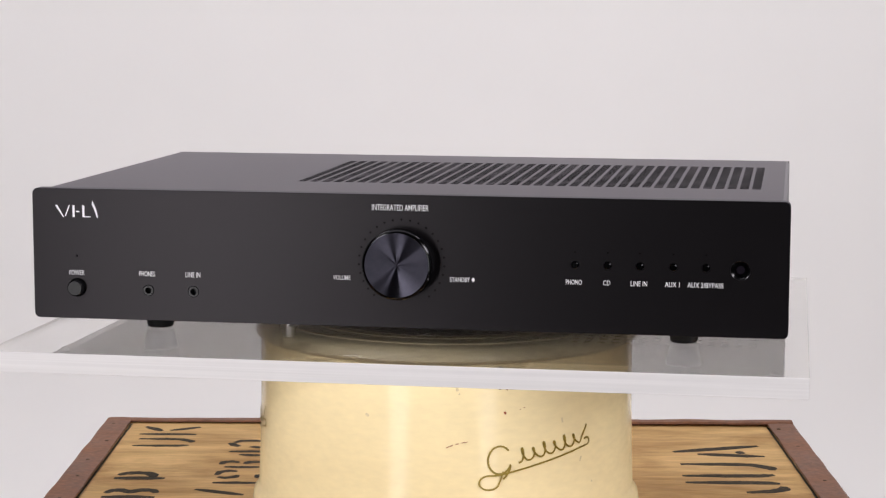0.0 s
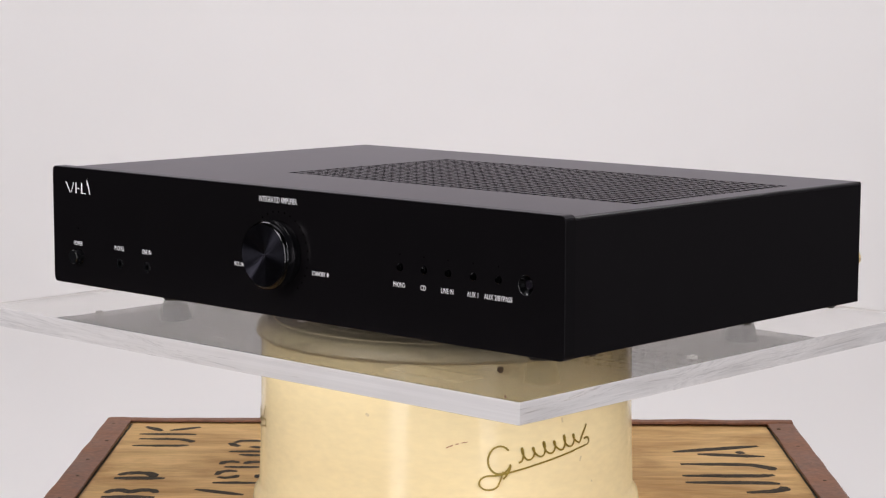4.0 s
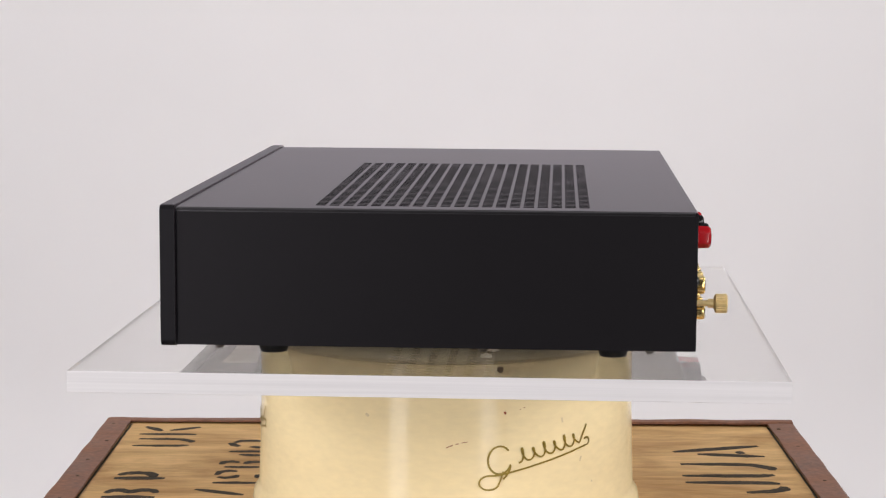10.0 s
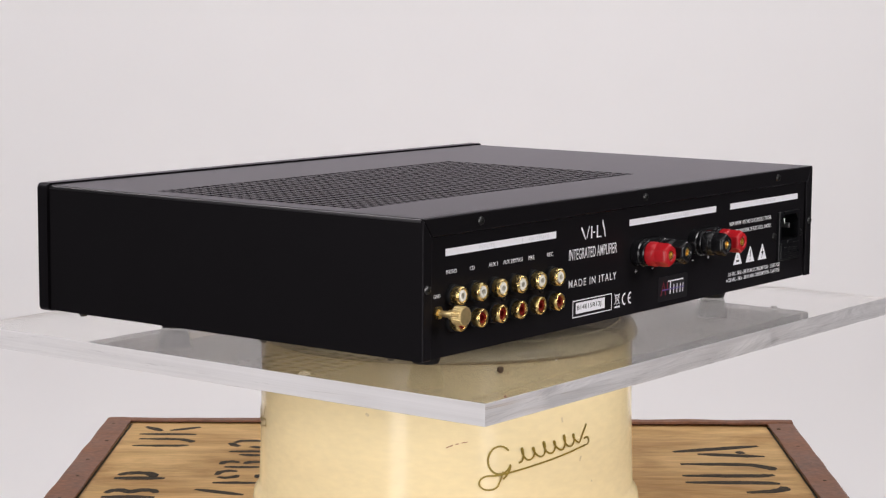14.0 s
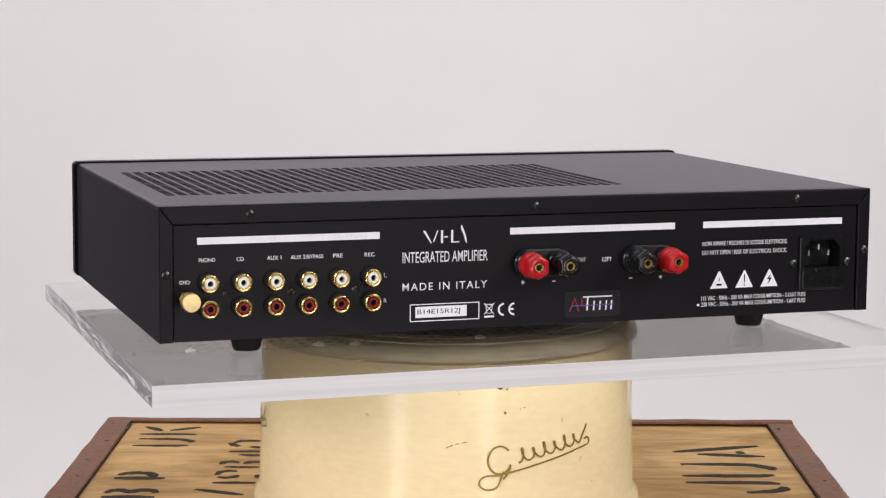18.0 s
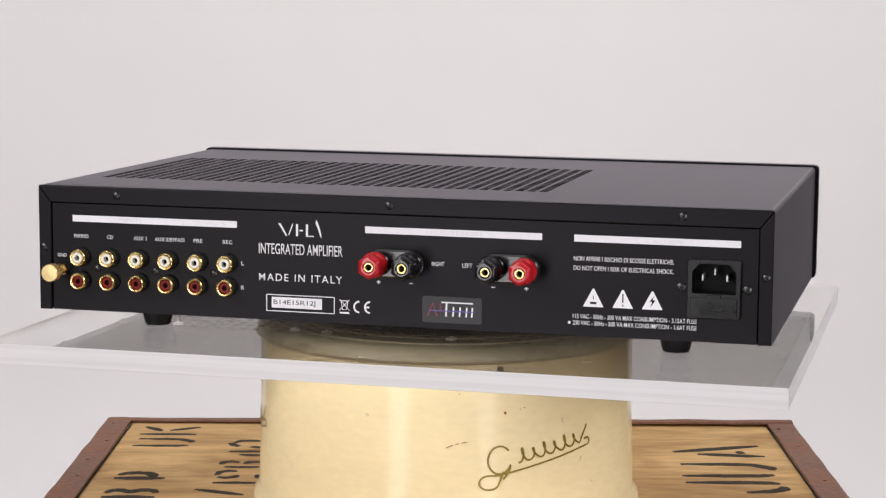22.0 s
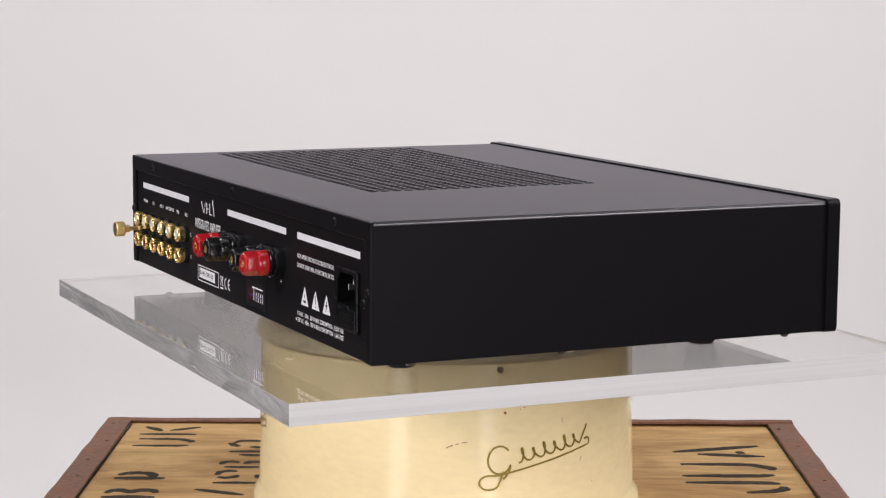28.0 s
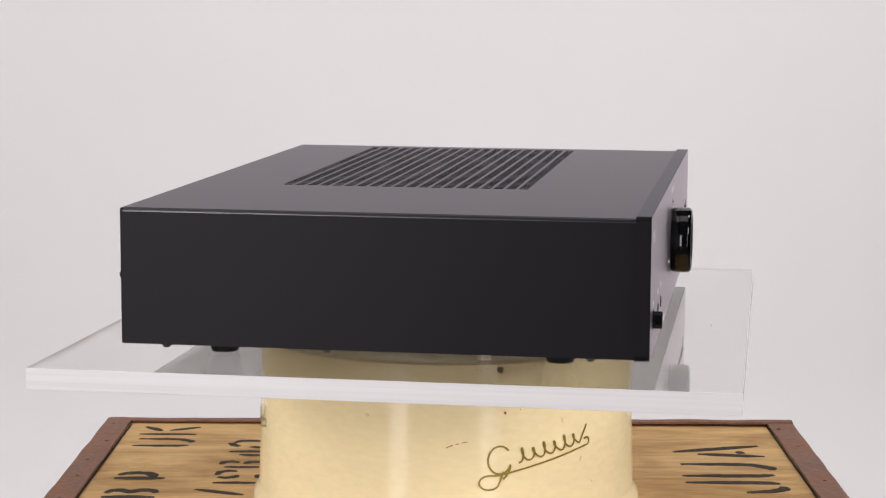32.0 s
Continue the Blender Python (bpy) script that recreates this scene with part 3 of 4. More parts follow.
def drum():
    tin = thing("tin_drum", "round cream enamelled tin drum with a bronze script mark, scuffed", "drum", m=pose(0, 0, CHEST_TOP))
    h = -CHEST_TOP - 0.0008
    part("body", lathe([(0.112, 0.0), (0.1195, 0.0), (0.1212, 0.002), (0.1224, 0.008), (0.1222, 0.015), (0.1212, 0.021), (0.1190, 0.0245), (0.1180, 0.027),
                        (0.1172, 0.05), (0.1166, 0.075), (0.1161, h - 0.0215), (0.1161, h - 0.0203), (0.1, h - 0.0202)], (0, 0, 0), "z", 128), "tin_cream", tin, smooth=True)
    lid = part("lid", lathe([(0.113, h - 0.0202), (0.1182, h - 0.0202), (0.1194, h - 0.0196), (0.1197, h - 0.0186), (0.1192, h - 0.0177), (0.1192, h - 0.0172),
                             (0.1186, h - 0.0148), (0.1170, h - 0.0127), (0.1140, h - 0.0112), (0.108, h - 0.0106), (0.02, h - 0.0104)], (0, 0, 0), "z", 128), "lid_cream", tin,
               "worn cream lid with a rolled rim", smooth=True)
    for r in (0.1085, 0.0905):
        part("ring", lathe([(r - 0.0011, h - 0.0106), (r - 0.0006, h - 0.0101), (r, h - 0.0099), (r + 0.0006, h - 0.0101), (r + 0.0011, h - 0.0108)], (0, 0, 0), "z", 96, caps=False), "lid_cream", lid, smooth=True)
    # disc that colours the lid's middle darker than its cream rim
    part("lid_middle", lathe([(0.0, h - 0.0100), (0.070, h - 0.0100), (0.079, h - 0.0101), (0.0805, h - 0.0103), (0.0805, h - 0.0106)], (0, 0, 0), "z", 96), "lid_middle", lid, "darker middle of the lid", True)
    part("seam", lathe([(0.1150, h - 0.0211), (0.1172, h - 0.0211), (0.1174, h - 0.0207), (0.1172, h - 0.0203), (0.1150, h - 0.0203)], (0, 0, 0), "z", 96), "lid_seam", tin, "dull seam under the lid", True)
    a = radians(15.5)
    bolt = lathe([(0.0, 0.0010), (0.0010, 0.0010), (0.0018, 0.0008), (0.0021, 0.0)], (0, 0, 0), "z", 20)
    bolt.transform(Matrix.Rotation(a, 4, "Z") @ Matrix.Translation((0, -0.1160, h - 0.0245)) @ Matrix.Rotation(radians(90), 4, "X"))
    part("bolt", bolt, "nail", lid)

    def on_tin(offset):
        def place(u, v, height):
            ang = offset + (u + 0.002) / DRUM_R
            rad = 0.1166 + 0.00025 * max(0.0, -v - 0.04) / 0.01 + height + 0.00004
            return Vector((rad * math.sin(ang), -rad * math.cos(ang), v - CHEST_TOP))
        return place

    def script_mark():
        """A plain flourish: an open loop, a running wave that climbs to a tall end stroke, and an underline that ends in a loop."""
        marks = []
        base = lambda u: -0.0775 + 0.165 * (u - 0.018)
        loop = [(0.0292 + 0.0070 * math.cos(radians(a)), base(0.028) + 0.0072 + 0.0082 * math.sin(radians(a))) for a in range(40, 345, 15)]
        tail = [(loop[-1][0] - 0.0045 * (k / 6) ** 2, loop[-1][1] - 0.0085 * k / 6) for k in range(1, 7)]
        marks.append((loop + tail, 0.00115))
        wave = []
        for k in range(120):
            u = 0.0400 + 0.0430 * k / 119
            ph = 2 * math.pi * 6 * k / 119
            wave.append((u + 0.0021 * math.sin(ph + 0.4), base(u) + 0.0066 - (0.0036 + 0.0008 * math.sin(ph * 0.5)) * math.cos(ph)))
        end = wave[-1]
        wave += [(end[0] + 0.0060 * k / 6, end[1] + 0.0105 * k / 6) for k in range(1, 7)]
        marks.append((wave, 0.0011))
        top = (0.0895, base(0.0895) + 0.0022)
        under = [(top[0] + 0.0024 * math.cos(radians(a)), top[1] + 0.0022 * math.sin(radians(a))) for a in range(140, -90, -15)]
        under += [(top[0] - (top[0] - 0.0290) * k / 20, top[1] - 0.0022 - (0.165 * (top[0] - 0.0290) + 0.0018) * k / 20) for k in range(1, 21)]
        lx, lz = under[-1]
        under += [(lx - 0.0060 + 0.0060 * math.cos(radians(a)), lz - 0.0042 + 0.0042 * math.sin(radians(a))) for a in range(75, 345, 15)]
        under += [(lx - 0.0001 + 0.0024 * k / 4, lz - 0.0050 + 0.0070 * k / 4) for k in range(1, 5)]
        marks.append((under, 0.0010))
        return marks

    for offset in (0.0, radians(-117), radians(122)):
        part("script_mark", stroke_mesh(script_mark(), on_tin(offset), 0.00006), "mark_gold", tin, "thin bronze printed flourish")

    at = on_tin(0.0)
    scuffs = [([(-0.0020, -0.0606), (0.0002, -0.0596), (0.0018, -0.0591)], 0.0005), ([(0.0034, -0.0586), (0.0052, -0.0582)], 0.0005),
              ([(0.0066, -0.0578), (0.0104, -0.0572)], 0.00035), ([(0.0318, -0.0404), (0.0330, -0.0416)], 0.0012), ([(0.0440, -0.0385), (0.0446, -0.0388)], 0.0006),
              ([(0.0415, -0.0395), (0.0420, -0.0397)], 0.0005), ([(0.0330, -0.0272), (0.0340, -0.0275)], 0.0010),
              ([(0.0400, -0.0925), (0.0405, -0.0930)], 0.0004), ([(-0.0180, -0.1000), (-0.0170, -0.1003)], 0.0005)]
    smudges = [([(0.0040, -0.0255), (0.0044, -0.0275)], 0.0016), ([(0.0052, -0.0290), (0.0056, -0.0296)], 0.0010), ([(0.0700, -0.0470), (0.0704, -0.0500)], 0.0012),
               ([(-0.0500, -0.0430), (-0.0480, -0.0440)], 0.0016),
               ([(0.0850, -0.0720), (0.0840, -0.0750)], 0.0009), ([(-0.0310, -0.0930), (-0.0300, -0.0940)], 0.0012), ([(0.0940, -0.0880), (0.0944, -0.0890)], 0.0012)]
    for s in smudges:
        part("smudge", stroke_mesh([s], at, 0.00004), "smudge", tin)
    for s in scuffs:
        part("scuff", stroke_mesh([s], at, 0.00005), "rust", tin)
    return tin


drum()


# ---------------------------------------------------------------- the acrylic plate
def acrylic_plate():
    bm = box((-0.2300, -0.1880, -0.0107), (0.2236, 0.1908, 0.0008), 0.00015, 1)
    for f in bm.faces:
        f.material_index = 0 if abs(f.normal.z) > 0.99 else 1
    plate = part("acrylic_plate", bm, ["acrylic", "acrylic_edge"])
    plate.visible_shadow = False
    for points, width in (([(-0.0020, -0.0960), (0.0016, -0.0900), (0.0050, -0.0840)], 0.00035), ([(0.0020, -0.0905), (0.0072, -0.0925)], 0.0003), ([(-0.030, -0.166), (-0.024, -0.165), (-0.019, -0.167)], 0.0005),
                          ([(0.118, -0.055), (0.124, -0.050)], 0.0004), ([(0.100, 0.150), (0.104, 0.152)], 0.0006), ([(-0.120, 0.148), (-0.114, 0.150)], 0.0005)):
        part("scratch", stroke_mesh([(points, width)], lambda u, v, h: Vector((u, v, 0.00083 + h)), 0.00004), "scratch", plate)
    tagged(plate, "thick clear acrylic plate with sawn edges, lying on a tin drum", "plate")
    return plate


plate = acrylic_plate()


# ---------------------------------------------------------------- the amplifier
X_HALF, Z_LOW, Z_TOP = 0.2128, 0.0132, 0.0864
Y_FACE, Y_PANEL_BACK, Y_REAR = -0.1406, -0.1326, 0.1396
amp = thing("amplifier", "slim black integrated stereo amplifier standing on a clear acrylic plate", "amplifier")


def on_front(x, z, y=Y_FACE):
    return lambda u, v, h: Vector((x + u, y - 0.00003 - h, z + v))


def on_rear(x, z, y=Y_REAR):
    return lambda u, v, h: Vector((x - u, y + 0.00003 + h, z + v))


def print_front(words, x, z, width, cap, bold=0.004):
    part("lettering", text_mesh(words, width, cap, on_front(x, z), 0.00008, bold), "white_ink", amp)


def print_rear(words, x, z, width, cap, bold=0.006, ink="white_ink", lift=0.0, spacing=1.0):
    part("lettering", text_mesh(words, width, cap, on_rear(x, z, Y_REAR + lift), 0.00008, bold, spacing), ink, amp)


def emblem(place, width, cap):
    """The maker's mark as plain white shapes: slim slanted and upright bars and a sail."""
    w = width
    slant = [(-0.50 * w, cap), (-0.32 * w, 0), (-0.29 * w, 0), (-0.44 * w, cap)]
    back = [(-0.27 * w, 0.10 * cap), (-0.25 * w, 0.04 * cap), (-0.15 * w, cap), (-0.175 * w, cap)]
    block = [(-0.09 * w, 0), (-0.04 * w, 0), (-0.04 * w, cap), (-0.09 * w, cap)]
    dash = [(-0.01 * w, 0.42 * cap), (0.07 * w, 0.42 * cap), (0.07 * w, 0.53 * cap), (-0.01 * w, 0.53 * cap)]
    bar = [(0.14 * w, 0), (0.33 * w, 0), (0.33 * w, 0.08 * cap), (0.19 * w, 0.09 * cap), (0.19 * w, cap), (0.14 * w, cap)]
    arc = [(0.38 * w + 0.12 * w * math.sin(radians(k)), 1.42 * cap - 1.50 * cap * k / 90) for k in range(0, 91, 10)]
    sail = arc + [(x - 0.035 * w - 0.004 * w * k, z) for k, (x, z) in enumerate(reversed(arc[2:-1]))]
    part("emblem", flat_shape([slant, back, block, dash, bar, sail], place, 0.00008), "white_ink", amp, "plain white maker's mark")


KNOB = (0.0004, 0.0494)
BUTTONS = (0.0983, 0.1163, 0.1340, 0.1522, 0.1700)
JACKS = (-0.1464, -0.1197)
IR = (0.1886, 0.0496)
POWER = (-0.1888, 0.0306)


def front_panel():
    holes = [circle(x, 0.0506, 0.0023) for x in BUTTONS] + [circle(x, 0.0298, 0.0034) for x in JACKS]
    holes += [circle(*IR, 0.0054, 28), circle(*POWER, 0.0056, 28), circle(-0.1888, 0.0488, 0.0007, 10)]
    slab = sheet(rounded(-0.215, 0.0125, 0.215, 0.0876, 0.0032), holes, Y_FACE, Y_PANEL_BACK, 0.0003)
    slab.normal_update()
    for f in slab.faces:
        f.material_index = 1 if abs(f.normal.y) < 0.9 else 0
    part("front_panel", slab, ["black_panel", "panel_edge"], amp, "thick black anodised front plate")
    for x in BUTTONS:
        b = part("input_button", lathe([(0.0, -0.0012), (0.0014, -0.0012), (0.0019, -0.0008), (0.0019, 0.006)], (x, Y_FACE, 0.0506), "y", 20), "button_metal", amp, "small round black push button", True)
        part("button_back", lathe([(0.0, 0.0065), (0.0026, 0.0065), (0.0026, 0.0070)], (x, Y_FACE, 0.0506), "y", 16), "black_inside", b)
    # small holes drawn as flat black discs, their dark inside put into the colour
    for x in BUTTONS:
        part("indicator", lathe([(0.0, -0.00006), (0.0005, -0.00006), (0.0005, 0.0)], (x, Y_FACE, 0.0577), "y", 10), "dot_ink", amp)
    for x in JACKS:
        j = part("jack_socket", lathe([(0.0018, 0.007), (0.0018, -0.0004), (0.0030, -0.0004), (0.0033, 0.0002), (0.0033, 0.007)], (x, Y_FACE, 0.0298), "y", 24), "black_plastic", amp, "small round jack socket")
        part("socket_bore", lathe([(0.0, 0.0040), (0.0017, 0.0040), (0.0017, 0.0068)], (x, Y_FACE, 0.0298), "y", 16), "black_inside", j)
    bowl = part("receiver_bezel", lathe([(0.0053, 0.0003), (0.0049, 0.0005), (0.0036, 0.0026), (0.0026, 0.0034), (0.0025, 0.0060), (0.0053, 0.0060), (0.0053, 0.0003)], (IR[0], Y_FACE, IR[1]), "y", 32, caps=False), "dish_metal", amp, "dished bright remote receiver bezel", True)
    part("receiver_lens", lathe([(0.0, 0.0026), (0.0022, 0.0026), (0.0025, 0.0029), (0.0025, 0.006)], (IR[0], Y_FACE, IR[1]), "y", 24), "lens", bowl, smooth=True)
    pb = part("power_button", lathe([(0.0, -0.0050), (0.0040, -0.0050), (0.0046, -0.0045), (0.0047, 0.006)], (POWER[0], Y_FACE, POWER[1]), "y", 32), "black_plastic", amp, "round black push button, standing proud")
    part("collar", lathe([(0.0052, 0.0002), (0.0056, 0.0008), (0.0056, 0.007), (0.0052, 0.007), (0.0052, 0.0002)], (POWER[0], Y_FACE, POWER[1]), "y", 32, caps=False), "black_inside", pb)
    part("power_light", lathe([(0.0, 0.0012), (0.0007, 0.0016), (0.0007, 0.005)], (-0.1888, Y_FACE, 0.0488), "y", 10), "lens", amp)
    emblem(on_front(-0.1886, 0.0712), 0.0256, 0.0068)
    print_front("POWER", -0.1890, 0.0391, 0.0091, 0.0029)
    print_front("PHONES", -0.1470, 0.0394, 0.0094, 0.0029)
    print_front("LINE IN", -0.1199, 0.0395, 0.0087, 0.0029)
    print_front("INTEGRATED AMPLIFIER", 0.0003, 0.0803, 0.0321, 0.0034)
    print_front("VOLUME", -0.0332, 0.0402, 0.0101, 0.0026)
    print_front("STANDBY", 0.0341, 0.0407, 0.0112, 0.0026)
    part("diamond", flat_shape([[(0, -0.0014), (0.0010, 0), (0, 0.0014), (-0.0010, 0)]], on_front(0.0416, 0.0408), 0.00008), "white_ink", amp)
    for words, x, w in zip(("PHONO", "CD", "LINE IN", "AUX 1", "AUX 2/BYPASS"), (0.0978, 0.1159, 0.1336, 0.1518, 0.1698), (0.0089, 0.0040, 0.0090, 0.0080, 0.0195)):
        print_front(words, x, 0.0410, w, 0.0028)


front_panel()


def volume_knob():
    x, z = KNOB
    knob = part("volume_knob", lathe([(0.0186, 0.0), (0.0194, -0.0004), (0.0197, -0.0020), (0.0197, -0.0050), (0.0201, -0.0053), (0.0201, -0.0058), (0.0199, -0.0061), (0.0199, -0.0100), (0.0181, -0.0100), (0.0179, -0.0096), (0.0, -0.0096)],
                                     (x, Y_FACE, z), "y", 96), "knob_black", amp, "large round black volume knob with a spun face", True)
    part("rim", lathe([(0.0199, -0.0100), (0.0198, -0.0104), (0.0194, -0.0110), (0.0185, -0.0118), (0.0182, -0.0119), (0.0181, -0.0112), (0.0181, -0.0100), (0.0199, -0.0100)], (x, Y_FACE, z), "y", 96, caps=False), "knob_metal", knob, "polished bevelled rim", True)
    face = lathe([(0.0, -0.0106), (0.0060, -0.0108), (0.0120, -0.0112), (0.0180, -0.0118)], (0, 0, 0), "y", 96)
    for f in [f for f in face.faces if len(f.verts) > 4]:
        if all(abs(v.co.y + 0.0118) < 1e-6 for v in f.verts):
            face.faces.remove(f)
    ob = part("spun_face", face, "spun", knob, "dark spun aluminium disc", True)
    ob.location = (x, Y_FACE - 0.0002, z)
    # scale recesses, also flat black discs coloured for the dark inside
    for k in range(25):
        a = radians(90 + 140 - 280 * k / 24)
        part("scale_dot", lathe([(0.0, -0.00008), (0.00062, -0.00008), (0.00062, 0.0)], (x + 0.0006 + 0.0243 * math.cos(a), Y_FACE, z + 0.0243 * math.sin(a)), "y", 10), "dot_ink", amp)


volume_knob()


def cover():
    """Bent sheet-steel hood: two sides, rounded bends and a top pierced by a grid of square vents."""
    cols, rows_n, hx, hy = 39, 20, 0.0052, 0.0056
    x0, y0, px, py = -0.0778, -0.0606, (0.2752 - hx) / 38, (0.1458 - hy) / 19
    bend, t = 0.0022, 0.0012
    y_end = Y_REAR
    xs, ys = [-X_HALF + bend, -0.145, x0 - 0.002], [Y_PANEL_BACK, -0.095, y0 - 0.002]
    hole_x, hole_y = set(), set()
    for k in range(cols):
        hole_x.add(len(xs))
        xs += [x0 + k * px, x0 + k * px + hx]
    for k in range(rows_n):
        hole_y.add(len(ys))
        ys += [y0 + k * py, y0 + k * py + hy]
    xs += [X_HALF - bend]
    ys += [0.112, y_end]
    bm = bmesh.new()
    up = [[bm.verts.new((x, y, Z_TOP)) for y in ys] for x in xs]
    dn = [[bm.verts.new((x, y, Z_TOP - t)) for y in ys] for x in xs]
    for i in range(len(xs) - 1):
        for j in range(len(ys) - 1):
            if i in hole_x and j in hole_y:
                a, b = up, dn
                for (p, q) in (((i, j), (i + 1, j)), ((i + 1, j), (i + 1, j + 1)), ((i + 1, j + 1), (i, j + 1)), ((i, j + 1), (i, j))):
                    bm.faces.new((a[p[0]][p[1]], a[q[0]][q[1]], b[q[0]][q[1]], b[p[0]][p[1]]))
                continue
            bm.faces.new((up[i][j], up[i + 1][j], up[i + 1][j + 1], up[i][j + 1]))
            bm.faces.new((dn[i][j], dn[i][j + 1], dn[i + 1][j + 1], dn[i + 1][j]))
    for side, col in ((-1, 0), (1, len(xs) - 1)):
        last = [up[col][0], up[col][-1]]
        steps = [(bend * (1 - math.cos(radians(90 * k / 6))) , bend * math.sin(radians(90 * k / 6))) for k in range(1, 7)]
        line = [(side * (X_HALF - bend + s), Z_TOP - c) for c, s in steps] + [(side * X_HALF, Z_LOW), (side * (X_HALF - t), Z_LOW), (side * (X_HALF - t), Z_TOP - bend)]
        for x, z in line:
            now = [bm.verts.new((x, Y_PANEL_BACK, z)), bm.verts.new((x, y_end, z))]
            f = bm.faces.new((last[0], last[1], now[1], now[0]))
            f.smooth = z > Z_TOP - bend - 1e-6 and abs(x) > X_HALF - bend
            f.material_index = int(f.smooth)
            last = now
    bmesh.ops.recalc_face_normals(bm, faces=bm.faces[:])
    hood = part("cover", bm, ["black_coat", "bend_highlight"], amp, "satin black sheet-steel hood with a grid of square vents")
    mit = 0.0100
    top = [(-X_HALF, Z_TOP - 0.0002), (X_HALF, Z_TOP - 0.0002), (X_HALF - 0.0074, Z_TOP - mit), (-X_HALF + 0.0074, Z_TOP - mit)]
    sides = [[(s * X_HALF, Z_TOP - 0.0008), (s * X_HALF, Z_LOW + 0.0001), (s * (X_HALF - 0.0072), Z_LOW + 0.0001), (s * (X_HALF - 0.0076), Z_TOP - mit - 0.0003)] for s in (-1, 1)]
    for pts in [top] + sides:
        bm = sheet(pts, [], 0.1413, Y_REAR)
        rim = [e for e in bm.edges if all(v.co.y > 0.141 for v in e.verts) and len(e.link_faces) == 2 and any(abs(f.normal.y) < 0.5 for f in e.link_faces)]
        bmesh.ops.bevel(bm, geom=rim, offset=0.0006, segments=3, profile=0.5, affect="EDGES")
        part("rear_flange", bm, "black_coat", amp)
    part("bottom_panel", vented_floor(), "black_coat", amp)


def vented_floor():
    """Base plate pierced by a grid of vents."""
    bm = bmesh.new()
    xs, ys, hole_x, hole_y = [-X_HALF + 0.0013, -0.11], [Y_PANEL_BACK, -0.070], set(), set()
    for k in range(33):
        hole_x.add(len(xs))
        xs += [-0.074 + k * 0.0083, -0.074 + k * 0.0083 + 0.0044]
    for k in range(6):
        hole_y.add(len(ys))
        ys += [-0.028 + k * 0.0112, -0.028 + k * 0.0112 + 0.0048]
    xs, ys = xs + [X_HALF - 0.0013], ys + [Y_REAR - 0.0013]
    lo, hi = ([[bm.verts.new((x, y, z)) for y in ys] for x in xs] for z in (Z_LOW + 0.0002, Z_LOW + 0.0014))
    for i in range(len(xs) - 1):
        for j in range(len(ys) - 1):
            if i in hole_x and j in hole_y:
                for p, q in (((i, j), (i + 1, j)), ((i + 1, j), (i + 1, j + 1)), ((i + 1, j + 1), (i, j + 1)), ((i, j + 1), (i, j))):
                    bm.faces.new((lo[p[0]][p[1]], lo[q[0]][q[1]], hi[q[0]][q[1]], hi[p[0]][p[1]]))
                continue
            bm.faces.new((lo[i][j], lo[i][j + 1], lo[i + 1][j + 1], lo[i + 1][j]))
            bm.faces.new((hi[i][j], hi[i + 1][j], hi[i + 1][j + 1], hi[i][j + 1]))
    bmesh.ops.recalc_face_normals(bm, faces=bm.faces[:])
    return bm


cover()


def screw(x, z, y, r=0.0024, mat="dark_screw", slot=True):
    head = part("screw", lathe([(0.0, 0.0013), (r * 0.55, 0.0012), (r * 0.9, 0.0007), (r, 0.0)], (x, y, z), "y", 20), mat, amp, "small cross-head screw", True)
    if slot:
        for a in (30, 120):
            d = Vector((math.cos(radians(a)), math.sin(radians(a)))) * r * 0.5
            part("slot", stroke_mesh([([(-d.x, -d.y), (d.x, d.y)], r * 0.24)], on_rear(x, z, y + 0.00125), 0.0001), "black_inside", head)


IEC = (-0.1959, 0.0266, -0.1670, 0.0587)
RCA_X = (0.1865, 0.1684, 0.1504, 0.1323, 0.1142, 0.0962)
POSTS = ((0.0058, "red_plastic"), (-0.0130, "black_gloss"), (-0.0600, "black_gloss"), (-0.0790, "red_plastic"))


